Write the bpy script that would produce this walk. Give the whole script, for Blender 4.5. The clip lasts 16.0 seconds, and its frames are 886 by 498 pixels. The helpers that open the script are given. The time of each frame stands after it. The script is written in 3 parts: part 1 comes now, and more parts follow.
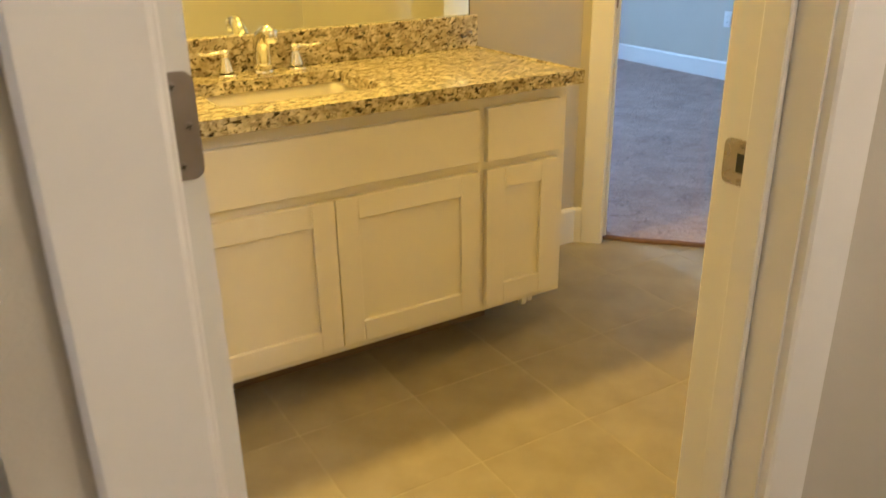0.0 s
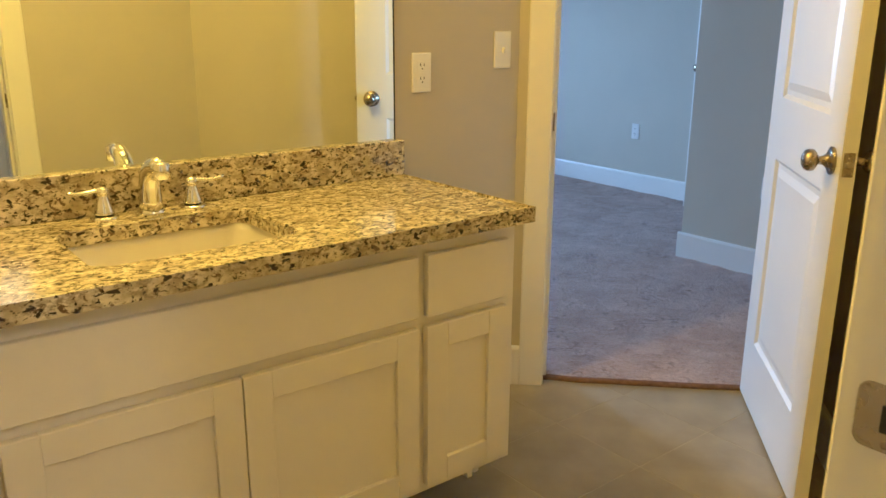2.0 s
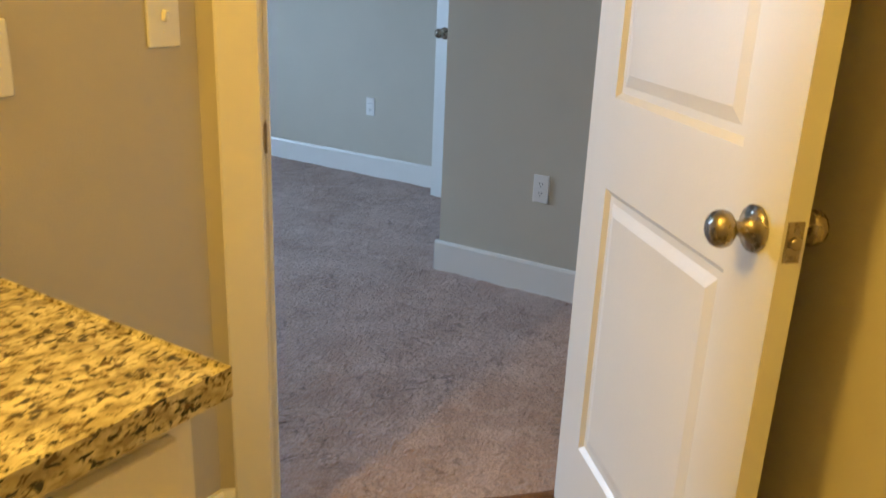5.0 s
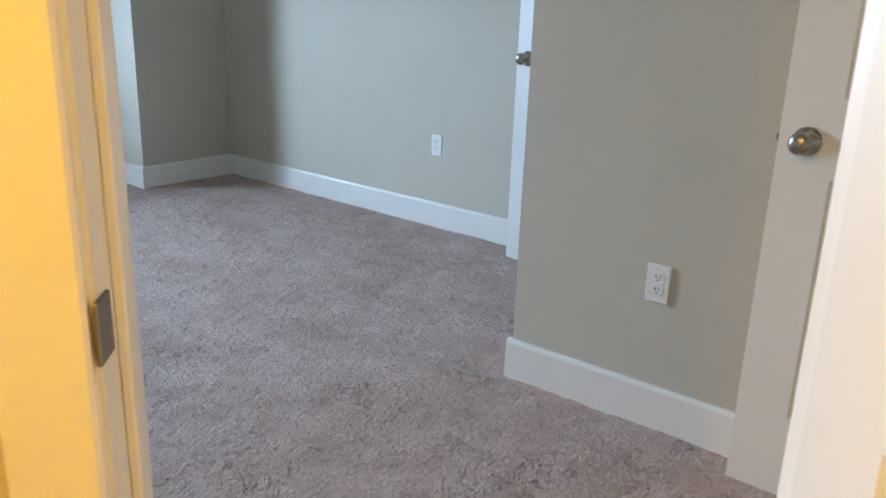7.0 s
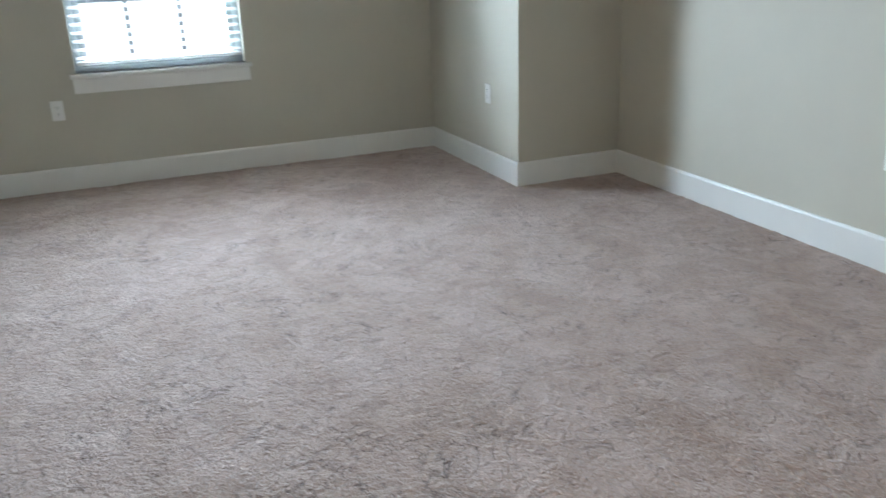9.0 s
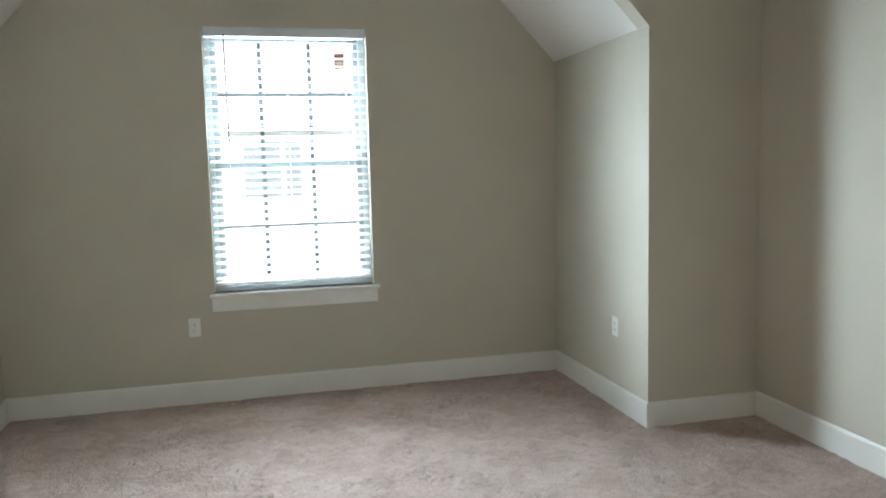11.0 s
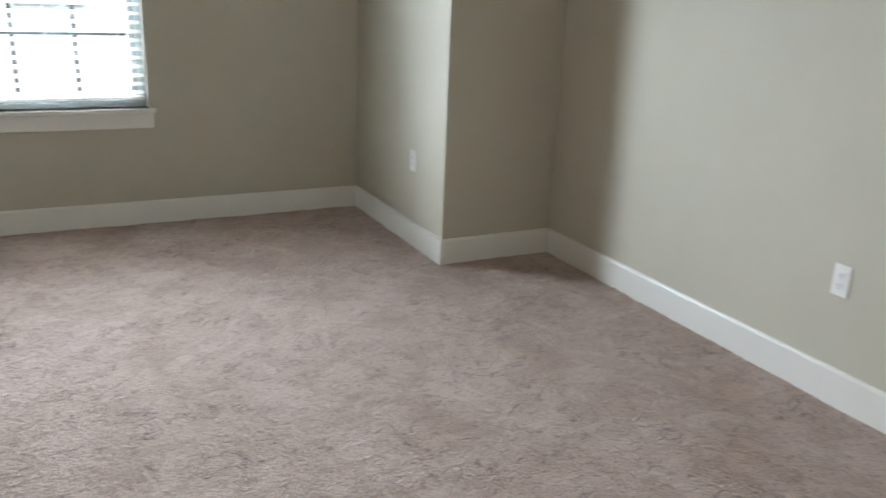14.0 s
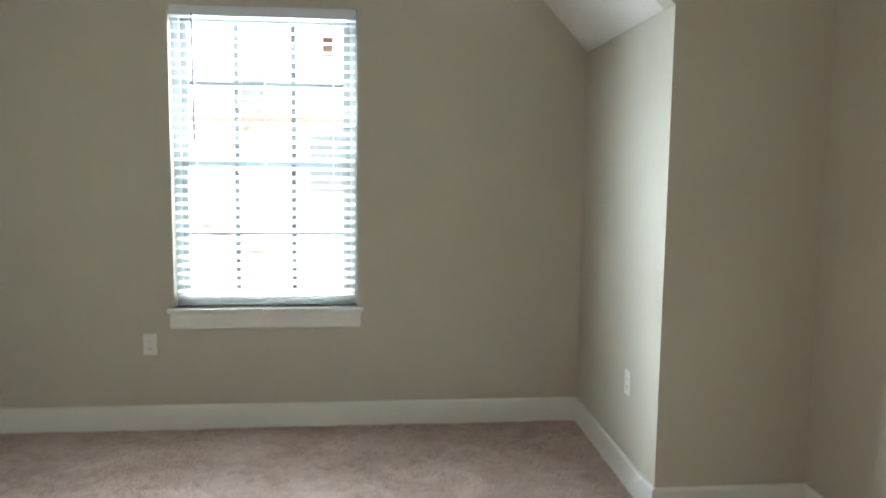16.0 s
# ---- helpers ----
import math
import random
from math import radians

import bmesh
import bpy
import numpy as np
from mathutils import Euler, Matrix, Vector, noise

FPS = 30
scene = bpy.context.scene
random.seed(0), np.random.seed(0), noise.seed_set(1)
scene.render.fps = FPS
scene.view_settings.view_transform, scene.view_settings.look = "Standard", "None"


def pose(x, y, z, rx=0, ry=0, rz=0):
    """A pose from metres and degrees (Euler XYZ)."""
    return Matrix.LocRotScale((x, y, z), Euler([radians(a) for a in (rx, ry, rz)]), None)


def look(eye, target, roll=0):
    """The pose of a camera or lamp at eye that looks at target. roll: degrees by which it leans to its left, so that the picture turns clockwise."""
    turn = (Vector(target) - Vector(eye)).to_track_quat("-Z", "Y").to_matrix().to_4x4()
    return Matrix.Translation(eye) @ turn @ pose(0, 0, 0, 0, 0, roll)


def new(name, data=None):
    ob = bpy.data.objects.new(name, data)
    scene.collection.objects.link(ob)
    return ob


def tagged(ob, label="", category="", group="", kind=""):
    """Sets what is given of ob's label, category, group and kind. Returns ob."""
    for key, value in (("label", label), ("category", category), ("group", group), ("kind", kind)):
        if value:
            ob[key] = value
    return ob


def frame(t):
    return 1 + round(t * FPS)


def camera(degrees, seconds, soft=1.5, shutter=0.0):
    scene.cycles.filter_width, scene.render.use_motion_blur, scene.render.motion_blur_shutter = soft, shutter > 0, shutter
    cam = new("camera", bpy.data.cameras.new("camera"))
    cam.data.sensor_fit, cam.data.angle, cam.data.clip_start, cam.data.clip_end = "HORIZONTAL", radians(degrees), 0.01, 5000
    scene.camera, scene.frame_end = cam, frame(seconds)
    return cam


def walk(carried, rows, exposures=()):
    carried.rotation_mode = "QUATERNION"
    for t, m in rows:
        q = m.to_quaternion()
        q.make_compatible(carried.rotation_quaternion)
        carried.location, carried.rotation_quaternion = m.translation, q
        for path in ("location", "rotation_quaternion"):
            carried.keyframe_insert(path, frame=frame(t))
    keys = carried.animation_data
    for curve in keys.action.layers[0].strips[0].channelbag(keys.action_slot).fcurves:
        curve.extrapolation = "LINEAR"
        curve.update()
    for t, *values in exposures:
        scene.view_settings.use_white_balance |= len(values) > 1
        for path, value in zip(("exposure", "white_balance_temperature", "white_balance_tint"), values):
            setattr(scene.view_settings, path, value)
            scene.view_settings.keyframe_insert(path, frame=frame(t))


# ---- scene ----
cam = camera(57.7, 16.0, soft=1.5, shutter=0.3)
EXPOSURES = [(0, 0.36, 4450, 10), (1.0, 0.18, 4350, 10), (2.0, 0.07, 4350, 10), (3.5, 0.03, 4550, 10), (4.4, 0.06, 4800, 10), (5.2, -0.04, 5100, 10), (7.4, 0.64, 5350, 10), (8.2, 0.76, 5650, 10), (9.0, 0.60, 5850, 10), (10.2, 0.60, 6100, 8), (12.4, 0.46, 6550, 14), (13.2, 0.37, 6550, 15), (14.5, 0.57, 6450, 12), (15.3, 0.60, 6500, 11), (16, 0.66, 6550, 11)]
PATH = [
    (0, (0.278, 0.631, 1.237), (1.222, 2.218, 0.47), -0.9),
    (0.5, (0.361, 0.725, 1.238), (1.39, 2.318, 0.603), -0.1),
    (1, (0.392, 0.802, 1.242), (1.472, 2.383, 0.663), 0.1),
    (1.5, (0.392, 0.916, 1.259), (1.574, 2.432, 0.707), 1.2),
    (2, (0.426, 1.02, 1.26), (1.621, 2.53, 0.719), 0.3),
    (2.5, (0.545, 1.132, 1.257), (1.694, 2.671, 0.698), -0.9),
    (3, (0.696, 1.236, 1.266), (1.804, 2.804, 0.708), -2.0),
    (3.5, (0.798, 1.343, 1.259), (1.96, 2.862, 0.675), -3.2),
    (4, (0.906, 1.505, 1.247), (2.245, 2.827, 0.568), -2.7),
    (4.5, (1.045, 1.619, 1.224), (2.565, 2.72, 0.533), -0.9),
    (5, (1.224, 1.757, 1.252), (2.837, 2.757, 0.624), 2.4),
    (5.2, (1.287, 1.808, 1.265), (2.916, 2.8, 0.664), 2.9),
    (7.3, (2.196, 2.368, 1.235), (3.66, 3.58, 0.614), 1.7),
    (7.5, (2.287, 2.444, 1.249), (3.721, 3.682, 0.609), 1.6),
    (8, (2.408, 2.604, 1.25), (3.725, 3.947, 0.57), 1.8),
    (8.5, (2.599, 2.766, 1.193), (3.617, 4.344, 0.505), -0.2),
    (9, (2.656, 2.857, 1.214), (3.385, 4.599, 0.553), -2.0),
    (9.5, (2.665, 2.926, 1.223), (3.237, 4.756, 0.654), -2.2),
    (10, (2.646, 2.976, 1.304), (3.144, 4.855, 0.836), -1.6),
    (10.2, (2.609, 2.996, 1.328), (3.103, 4.888, 0.907), -1.3),
    (12.3, (2.803, 3.025, 1.632), (3.383, 4.939, 1.631), -0.0),
    (12.5, (2.796, 3.026, 1.61), (3.486, 4.902, 1.539), -0.0),
    (13, (2.771, 3.023, 1.534), (3.728, 4.753, 1.231), 1.0),
    (13.5, (2.807, 3.056, 1.471), (3.867, 4.665, 0.936), 2.4),
    (14, (2.937, 3.237, 1.376), (3.82, 4.927, 0.773), 2.3),
    (14.5, (3.058, 3.402, 1.316), (3.487, 5.272, 0.752), -0.3),
    (15, (3.256, 3.487, 1.334), (3.375, 5.414, 0.812), -1.4),
    (15.5, (3.383, 3.529, 1.433), (3.555, 5.476, 1.01), -0.3),
    (16, (3.556, 3.678, 1.532), (3.768, 5.653, 1.303), 0.7),
]
walk(cam, [(t, look(eye, target, roll)) for t, eye, target, roll in PATH], EXPOSURES)

# ---- world, sun, lamps ----
world = bpy.data.worlds.new("world")
scene.world = world
world.use_nodes = True
wn = world.node_tree.nodes
sky = wn.new("ShaderNodeTexSky")
sky.sky_type = "NISHITA"
sky.sun_disc = False
sky.sun_elevation = radians(38)
sky.sun_rotation = radians(150)
wn["Background"].inputs[1].default_value = 0.15
world.node_tree.links.new(sky.outputs[0], wn["Background"].inputs[0])


def lamp(name, kind, energy, colour, m, **more):
    data = bpy.data.lights.new(name, kind)
    data.energy, data.color = energy, colour
    for key, value in more.items():
        if key == "size":
            data.size = value
        if key == "size_y":
            data.shape = "RECTANGLE"
            data.size_y = value
        if key == "angle":
            data.angle = value
        if key == "radius":
            data.shadow_soft_size = value
        if key == "spread":
            data.spread = value
    ob = new(name, data)
    ob.matrix_world = m
    return ob


lamp("sun", "SUN", 5.0, (1.0, 0.95, 0.88), pose(0, 0, 20, 50, 0, 30), angle=radians(0.6))
# daylight through the dormer window's opening
lamp("window_daylight", "AREA", 245, (0.73, 0.89, 1.0), pose(3.06, 8.46, 1.57, -74, 0, 0), size=1.1, size_y=1.6, spread=radians(140))
lamp("vanity_lamp", "AREA", 37, (1.0, 0.51, 0.04), look((1.0, 2.87, 2.25), (1.0, 2.0, 1.45)), size=0.7, size_y=0.15)
# Unseen fill lamp, added to brighten cabinet fronts and floor
lamp("bathroom_fill_lamp", "POINT", 15, (1.0, 0.525, 0.045), pose(1.5, 2.0, 2.5), radius=0.3)
# Added fill for the first room's jambs and casings; no fixture is known here
lamp("small_room_fill_lamp", "POINT", 34, (1.0, 0.68, 0.37), pose(1.25, -0.1, 2.42), radius=0.1)

# ---- materials ----


def material(name, colour, rough=0.5, metal=0.0, vary=0.06, scale=8.0, bump=0.05, bump_scale=200.0, coat=0.0, spread=0.0, bump_dist=0.002):
    mat = bpy.data.materials.new(name)
    mat.use_nodes = True
    nt = mat.node_tree
    n, l = nt.nodes, nt.links
    b = n["Principled BSDF"]
    b.inputs["Roughness"].default_value = rough
    b.inputs["Metallic"].default_value = metal
    b.inputs["Coat Weight"].default_value = coat
    tc = n.new("ShaderNodeTexCoord")
    big = n.new("ShaderNodeTexNoise")
    big.inputs["Scale"].default_value = scale
    big.inputs["Detail"].default_value = 6
    l.new(tc.outputs["Object"], big.inputs["Vector"])
    ramp = n.new("ShaderNodeValToRGB")
    lo = [max(0, v * (1 - vary)) for v in colour]
    hi = [min(1, v * (1 + vary)) for v in colour]
    ramp.color_ramp.elements[0].position, ramp.color_ramp.elements[0].color = 0.3, (*lo, 1)
    ramp.color_ramp.elements[1].position, ramp.color_ramp.elements[1].color = 0.7, (*hi, 1)
    l.new(big.outputs["Fac"], ramp.inputs["Fac"])
    out = ramp.outputs["Color"]
    if spread:
        info = n.new("ShaderNodeObjectInfo")
        hsv = n.new("ShaderNodeHueSaturation")
        mr = n.new("ShaderNodeMapRange")
        mr.inputs["To Min"].default_value, mr.inputs["To Max"].default_value = 1 - spread, 1 + spread
        l.new(info.outputs["Random"], mr.inputs["Value"])
        l.new(mr.outputs["Result"], hsv.inputs["Value"])
        l.new(out, hsv.inputs["Color"])
        out = hsv.outputs["Color"]
    l.new(out, b.inputs["Base Color"])
    rr = n.new("ShaderNodeMapRange")
    rr.inputs["To Min"].default_value, rr.inputs["To Max"].default_value = max(0.02, rough - 0.06), min(1, rough + 0.06)
    l.new(big.outputs["Fac"], rr.inputs["Value"])
    l.new(rr.outputs["Result"], b.inputs["Roughness"])
    if bump:
        fine = n.new("ShaderNodeTexNoise")
        fine.inputs["Scale"].default_value = bump_scale
        fine.inputs["Detail"].default_value = 4
        l.new(tc.outputs["Object"], fine.inputs["Vector"])
        bp = n.new("ShaderNodeBump")
        bp.inputs["Strength"].default_value = bump
        bp.inputs["Distance"].default_value = bump_dist
        l.new(fine.outputs["Fac"], bp.inputs["Height"])
        l.new(bp.outputs["Normal"], b.inputs["Normal"])
    return mat


PAINT = material("wall_paint", (0.54, 0.502, 0.415), 0.75, vary=0.025, scale=3, bump=0.25, bump_scale=260)
CEIL = material("ceiling_paint", (0.76, 0.74, 0.70), 0.85, vary=0.02, scale=3, bump=0.3, bump_scale=180)
TRIM = material("white_trim_paint", (0.80, 0.78, 0.74), 0.35, vary=0.02, scale=5, bump=0.06, bump_scale=90)
DOORW = material("white_door_paint", (0.74, 0.73, 0.69), 0.4, vary=0.02, scale=4, bump=0.12, bump_scale=140)
CAB = material("white_cabinet_paint", (0.80, 0.77, 0.70), 0.4, vary=0.02, scale=5, bump=0.04, bump_scale=120)
# Dark brown toe kick: shade under the cabinet is put into its colour
TOE_SHADE = material("toe_kick_shade_brown", (0.20, 0.14, 0.085), 0.8, vary=0.15, scale=12, bump=0.1)
PLASTIC = material("white_plastic", (0.82, 0.81, 0.78), 0.3, vary=0.01, bump=0)
SLOT = material("dark_slot", (0.02, 0.02, 0.02), 0.6, bump=0)
NICKEL = material("brushed_nickel", (0.38, 0.335, 0.27), 0.27, 1.0, vary=0.05, scale=40, bump=0.03, bump_scale=600)
BRONZE = material("aged_nickel_hinge", (0.30, 0.26, 0.22), 0.42, 1.0, vary=0.1, scale=30, bump=0.05, bump_scale=500)
CHROME = material("chrome", (0.85, 0.85, 0.85), 0.06, 1.0, vary=0.01, bump=0)
CERAMIC = material("white_sink_ceramic", (0.78, 0.75, 0.68), 0.14, vary=0.01, bump=0, coat=0.2)
TILE = material("floor_tile_glaze", (0.335, 0.295, 0.205), 0.42, vary=0.14, scale=7, bump=0.1, bump_scale=60, spread=0.06)
GROUT = material("floor_grout", (0.42, 0.37, 0.27), 0.9, vary=0.1, scale=20, bump=0.3, bump_scale=300)
SLAT = material("white_blind_slat", (0.80, 0.79, 0.76), 0.5, vary=0.01, bump=0)
tn = SLAT.node_tree
tr = tn.nodes.new("ShaderNodeBsdfTranslucent")
tr.inputs["Color"].default_value = (0.90, 0.88, 0.85, 1)
mx = tn.nodes.new("ShaderNodeMixShader")
mx.inputs[0].default_value = 0.2
tn.links.new(tn.nodes["Principled BSDF"].outputs[0], mx.inputs[1])
tn.links.new(tr.outputs[0], mx.inputs[2])
tn.links.new(mx.outputs[0], tn.nodes["Material Output"].inputs["Surface"])
RAIL = material("grey_white_headrail", (0.70, 0.74, 0.78), 0.5, vary=0.02, bump=0)
VINYL = material("white_vinyl_window", (0.48, 0.53, 0.55), 0.4, vary=0.01, bump=0)
# Grille bars are white; their backlit shade is put into this dark colour
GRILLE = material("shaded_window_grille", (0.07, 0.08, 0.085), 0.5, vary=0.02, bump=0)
# White sash vinyl, darkened: shade against the bright glass is in the colour
SASHV = material("shaded_white_vinyl_sash", (0.24, 0.265, 0.275), 0.45, vary=0.02, bump=0)
CORD = material("blind_cord", (0.80, 0.80, 0.78), 0.8, bump=0)
WAND = material("dark_blind_wand", (0.10, 0.11, 0.12), 0.4, bump=0)
# Both sticker papers are darkened: backlit shade is put into their colours
STICKER = material("shaded_orange_paper", (0.10, 0.028, 0.008), 0.7, vary=0.15, scale=60, bump=0)
PALE = material("shaded_pale_paper", (0.13, 0.07, 0.04), 0.7, bump=0)
SIDING = material("white_lap_siding", (0.80, 0.80, 0.79), 0.6, vary=0.03, scale=2, bump=0.05, bump_scale=30)
TANWOOD = material("tan_trim_board", (0.48, 0.36, 0.28), 0.7, vary=0.1, scale=6, bump=0.1, bump_scale=40)
ROOFM = material("pale_roof_shingle", (0.78, 0.78, 0.77), 0.9, vary=0.2, scale=10, bump=0.4, bump_scale=40)
GROUNDM = material("dry_ground", (0.26, 0.24, 0.19), 0.95, vary=0.25, scale=0.6, bump=0.4, bump_scale=6)
GREYPANE = material("grey_far_window", (0.27, 0.29, 0.31), 0.2, bump=0)

MIRROR = bpy.data.materials.new("mirror_silver")
MIRROR.use_nodes = True
mb = MIRROR.node_tree.nodes["Principled BSDF"]
mb.inputs["Base Color"].default_value = (0.87, 0.91, 0.83, 1)
mb.inputs["Metallic"].default_value, mb.inputs["Roughness"].default_value = 1.0, 0.01

GLASS = bpy.data.materials.new("window_glass")
GLASS.use_nodes = True
gn = GLASS.node_tree
gt = gn.nodes.new("ShaderNodeBsdfTransparent")
gt.inputs["Color"].default_value = (0.95, 0.97, 0.97, 1)
gg = gn.nodes.new("ShaderNodeBsdfGlossy")
gg.inputs["Roughness"].default_value = 0.02
gf = gn.nodes.new("ShaderNodeFresnel")
gf.inputs["IOR"].default_value = 1.45
gm = gn.nodes.new("ShaderNodeMixShader")
gn.links.new(gf.outputs[0], gm.inputs[0])
gn.links.new(gt.outputs[0], gm.inputs[1])
gn.links.new(gg.outputs[0], gm.inputs[2])
gn.links.new(gm.outputs[0], gn.nodes["Material Output"].inputs["Surface"])


def granite():
    mat = bpy.data.materials.new("speckled_granite")
    mat.use_nodes = True
    nt = mat.node_tree
    n, l = nt.nodes, nt.links
    b = n["Principled BSDF"]
    b.inputs["Roughness"].default_value = 0.16
    b.inputs["Coat Weight"].default_value = 0.3
    tc = n.new("ShaderNodeTexCoord")
    mp = n.new("ShaderNodeMapping")
    mp.inputs["Scale"].default_value = (0.66, 1.0, 1.0)
    mp.inputs["Rotation"].default_value = (0, 0, 0.5)
    l.new(tc.outputs["Object"], mp.inputs["Vector"])

    def noisy(scale, detail, rough, lo, hi, c0, c1, dist=0.0):
        t = n.new("ShaderNodeTexNoise")
        t.inputs["Scale"].default_value, t.inputs["Detail"].default_value = scale, detail
        t.inputs["Roughness"].default_value, t.inputs["Distortion"].default_value = rough, dist
        l.new(mp.outputs["Vector"], t.inputs["Vector"])
        r = n.new("ShaderNodeValToRGB")
        r.color_ramp.elements[0].position, r.color_ramp.elements[0].color = lo, c0
        r.color_ramp.elements[1].position, r.color_ramp.elements[1].color = hi, c1
        l.new(t.outputs["Fac"], r.inputs["Fac"])
        return r.outputs["Color"]

    def over(fac, a, c):
        m = n.new("ShaderNodeMix")
        m.data_type = "RGBA"
        l.new(fac, m.inputs["Factor"])
        l.new(a, m.inputs["A"])
        m.inputs["B"].default_value = c
        return m.outputs["Result"]

    base = noisy(36, 5, 0.6, 0.35, 0.65, (0.42, 0.36, 0.20, 1), (0.78, 0.71, 0.46, 1))
    grey = noisy(62, 6, 0.68, 0.47, 0.61, (0, 0, 0, 1), (1, 1, 1, 1), 0.5)
    brown = noisy(94, 5, 0.62, 0.56, 0.605, (0, 0, 0, 1), (1, 1, 1, 1), 0.5)
    black = noisy(98, 4, 0.55, 0.588, 0.616, (0, 0, 0, 1), (1, 1, 1, 1), 0.5)
    spots = noisy(78, 4, 0.55, 0.62, 0.64, (0, 0, 0, 1), (1, 1, 1, 1), 0.5)
    c = over(grey, base, (0.29, 0.245, 0.15, 1))
    c = over(brown, c, (0.12, 0.08, 0.042, 1))
    c = over(black, c, (0.022, 0.018, 0.015, 1))
    c = over(spots, c, (0.030, 0.018, 0.014, 1))
    l.new(c, b.inputs["Base Color"])
    return mat


GRANITE = granite()


def carpet_material():
    mat = bpy.data.materials.new("carpet_pile")
    mat.use_nodes = True
    nt = mat.node_tree
    n, l = nt.nodes, nt.links
    b = n["Principled BSDF"]
    b.inputs["Roughness"].default_value = 0.95
    b.inputs["Sheen Weight"].default_value = 0.25
    b.inputs["Sheen Roughness"].default_value = 0.5
    tc = n.new("ShaderNodeTexCoord")

    def tex(scale, detail, rough=0.5, dist=0.0):
        t = n.new("ShaderNodeTexNoise")
        t.inputs["Scale"].default_value, t.inputs["Detail"].default_value = scale, detail
        t.inputs["Roughness"].default_value, t.inputs["Distortion"].default_value = rough, dist
        l.new(tc.outputs["Object"], t.inputs["Vector"])
        return t.outputs["Fac"]

    def ramp(fac, lo, hi, c0, c1):
        r = n.new("ShaderNodeValToRGB")
        r.color_ramp.elements[0].position, r.color_ramp.elements[0].color = lo, c0
        r.color_ramp.elements[1].position, r.color_ramp.elements[1].color = hi, c1
        l.new(fac, r.inputs["Fac"])
        return r.outputs["Color"]

    def mul(a, c, fac=1.0):
        m = n.new("ShaderNodeMix")
        m.data_type, m.blend_type = "RGBA", "MULTIPLY"
        m.inputs["Factor"].default_value = fac
        l.new(a, m.inputs["A"])
        l.new(c, m.inputs["B"])
        return m.outputs["Result"]

    patches = ramp(tex(2.6, 6, 0.62, 1.0), 0.36, 0.64, (0.45, 0.312, 0.245, 1), (0.57, 0.425, 0.36, 1))
    tufts = ramp(tex(190, 3, 0.6), 0.28, 0.72, (0.72, 0.70, 0.69, 1), (1.20, 1.21, 1.22, 1))
    clumps = ramp(tex(26, 5, 0.7, 1.0), 0.34, 0.66, (0.91, 0.90, 0.89, 1), (1.04, 1.05, 1.06, 1))
    # Footprints, dents and pile edges: the shade of their relief is painted in
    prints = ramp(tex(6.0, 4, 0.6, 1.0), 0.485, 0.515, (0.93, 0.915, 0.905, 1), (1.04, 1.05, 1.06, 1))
    dent_shade = ramp(tex(21, 3, 0.55, 1.4), 0.60, 0.68, (1.0, 1.0, 1.0, 1), (0.70, 0.68, 0.66, 1))
    stroke_shade = ramp(tex(62, 3, 0.6, 0.6), 0.58, 0.70, (1.0, 1.0, 1.0, 1), (0.70, 0.68, 0.66, 1))
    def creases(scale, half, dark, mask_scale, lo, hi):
        """Thin creases in the pile, their shade put into the colour, only in some patches."""
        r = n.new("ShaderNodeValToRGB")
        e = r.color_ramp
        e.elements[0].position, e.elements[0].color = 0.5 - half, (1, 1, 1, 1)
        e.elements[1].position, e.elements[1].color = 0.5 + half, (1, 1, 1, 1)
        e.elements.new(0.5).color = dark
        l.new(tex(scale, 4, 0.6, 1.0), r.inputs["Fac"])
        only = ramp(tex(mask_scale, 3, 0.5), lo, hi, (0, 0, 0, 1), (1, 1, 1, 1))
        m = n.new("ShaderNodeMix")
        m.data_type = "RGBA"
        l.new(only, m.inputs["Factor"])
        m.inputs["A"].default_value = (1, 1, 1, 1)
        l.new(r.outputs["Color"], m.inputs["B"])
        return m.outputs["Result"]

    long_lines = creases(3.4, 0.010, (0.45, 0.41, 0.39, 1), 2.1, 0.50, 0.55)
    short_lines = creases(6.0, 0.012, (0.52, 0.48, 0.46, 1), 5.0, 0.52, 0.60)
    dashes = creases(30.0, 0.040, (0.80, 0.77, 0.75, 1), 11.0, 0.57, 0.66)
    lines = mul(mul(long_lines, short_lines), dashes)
    l.new(mul(mul(mul(mul(mul(patches, tufts), clumps), mul(prints, dent_shade)), stroke_shade), lines), b.inputs["Base Color"])
    def times(value, k):
        m = n.new("ShaderNodeMath")
        m.operation = "MULTIPLY"
        m.inputs[1].default_value = k
        l.new(value, m.inputs[0])
        return m.outputs[0]

    def plus(u, v):
        m = n.new("ShaderNodeMath")
        m.operation = "ADD"
        l.new(u, m.inputs[0])
        l.new(v, m.inputs[1])
        return m.outputs[0]

    height = plus(plus(times(tex(24, 4, 0.65, 0.8), 1.2), times(tex(75, 3, 0.6, 0.4), 1.0)), plus(times(lines, 0.22), times(prints, 1.2)))
    bp = n.new("ShaderNodeBump")
    bp.inputs["Strength"].default_value = 0.85
    bp.inputs["Distance"].default_value = 0.020
    l.new(height, bp.inputs["Height"])
    l.new(bp.outputs["Normal"], b.inputs["Normal"])
    return mat


CARPET = carpet_material()
CARPET_EDGE = material("brown_carpet_edge", (0.20, 0.115, 0.07), 0.95, vary=0.25, scale=60, bump=0.8, bump_scale=160, bump_dist=0.006)

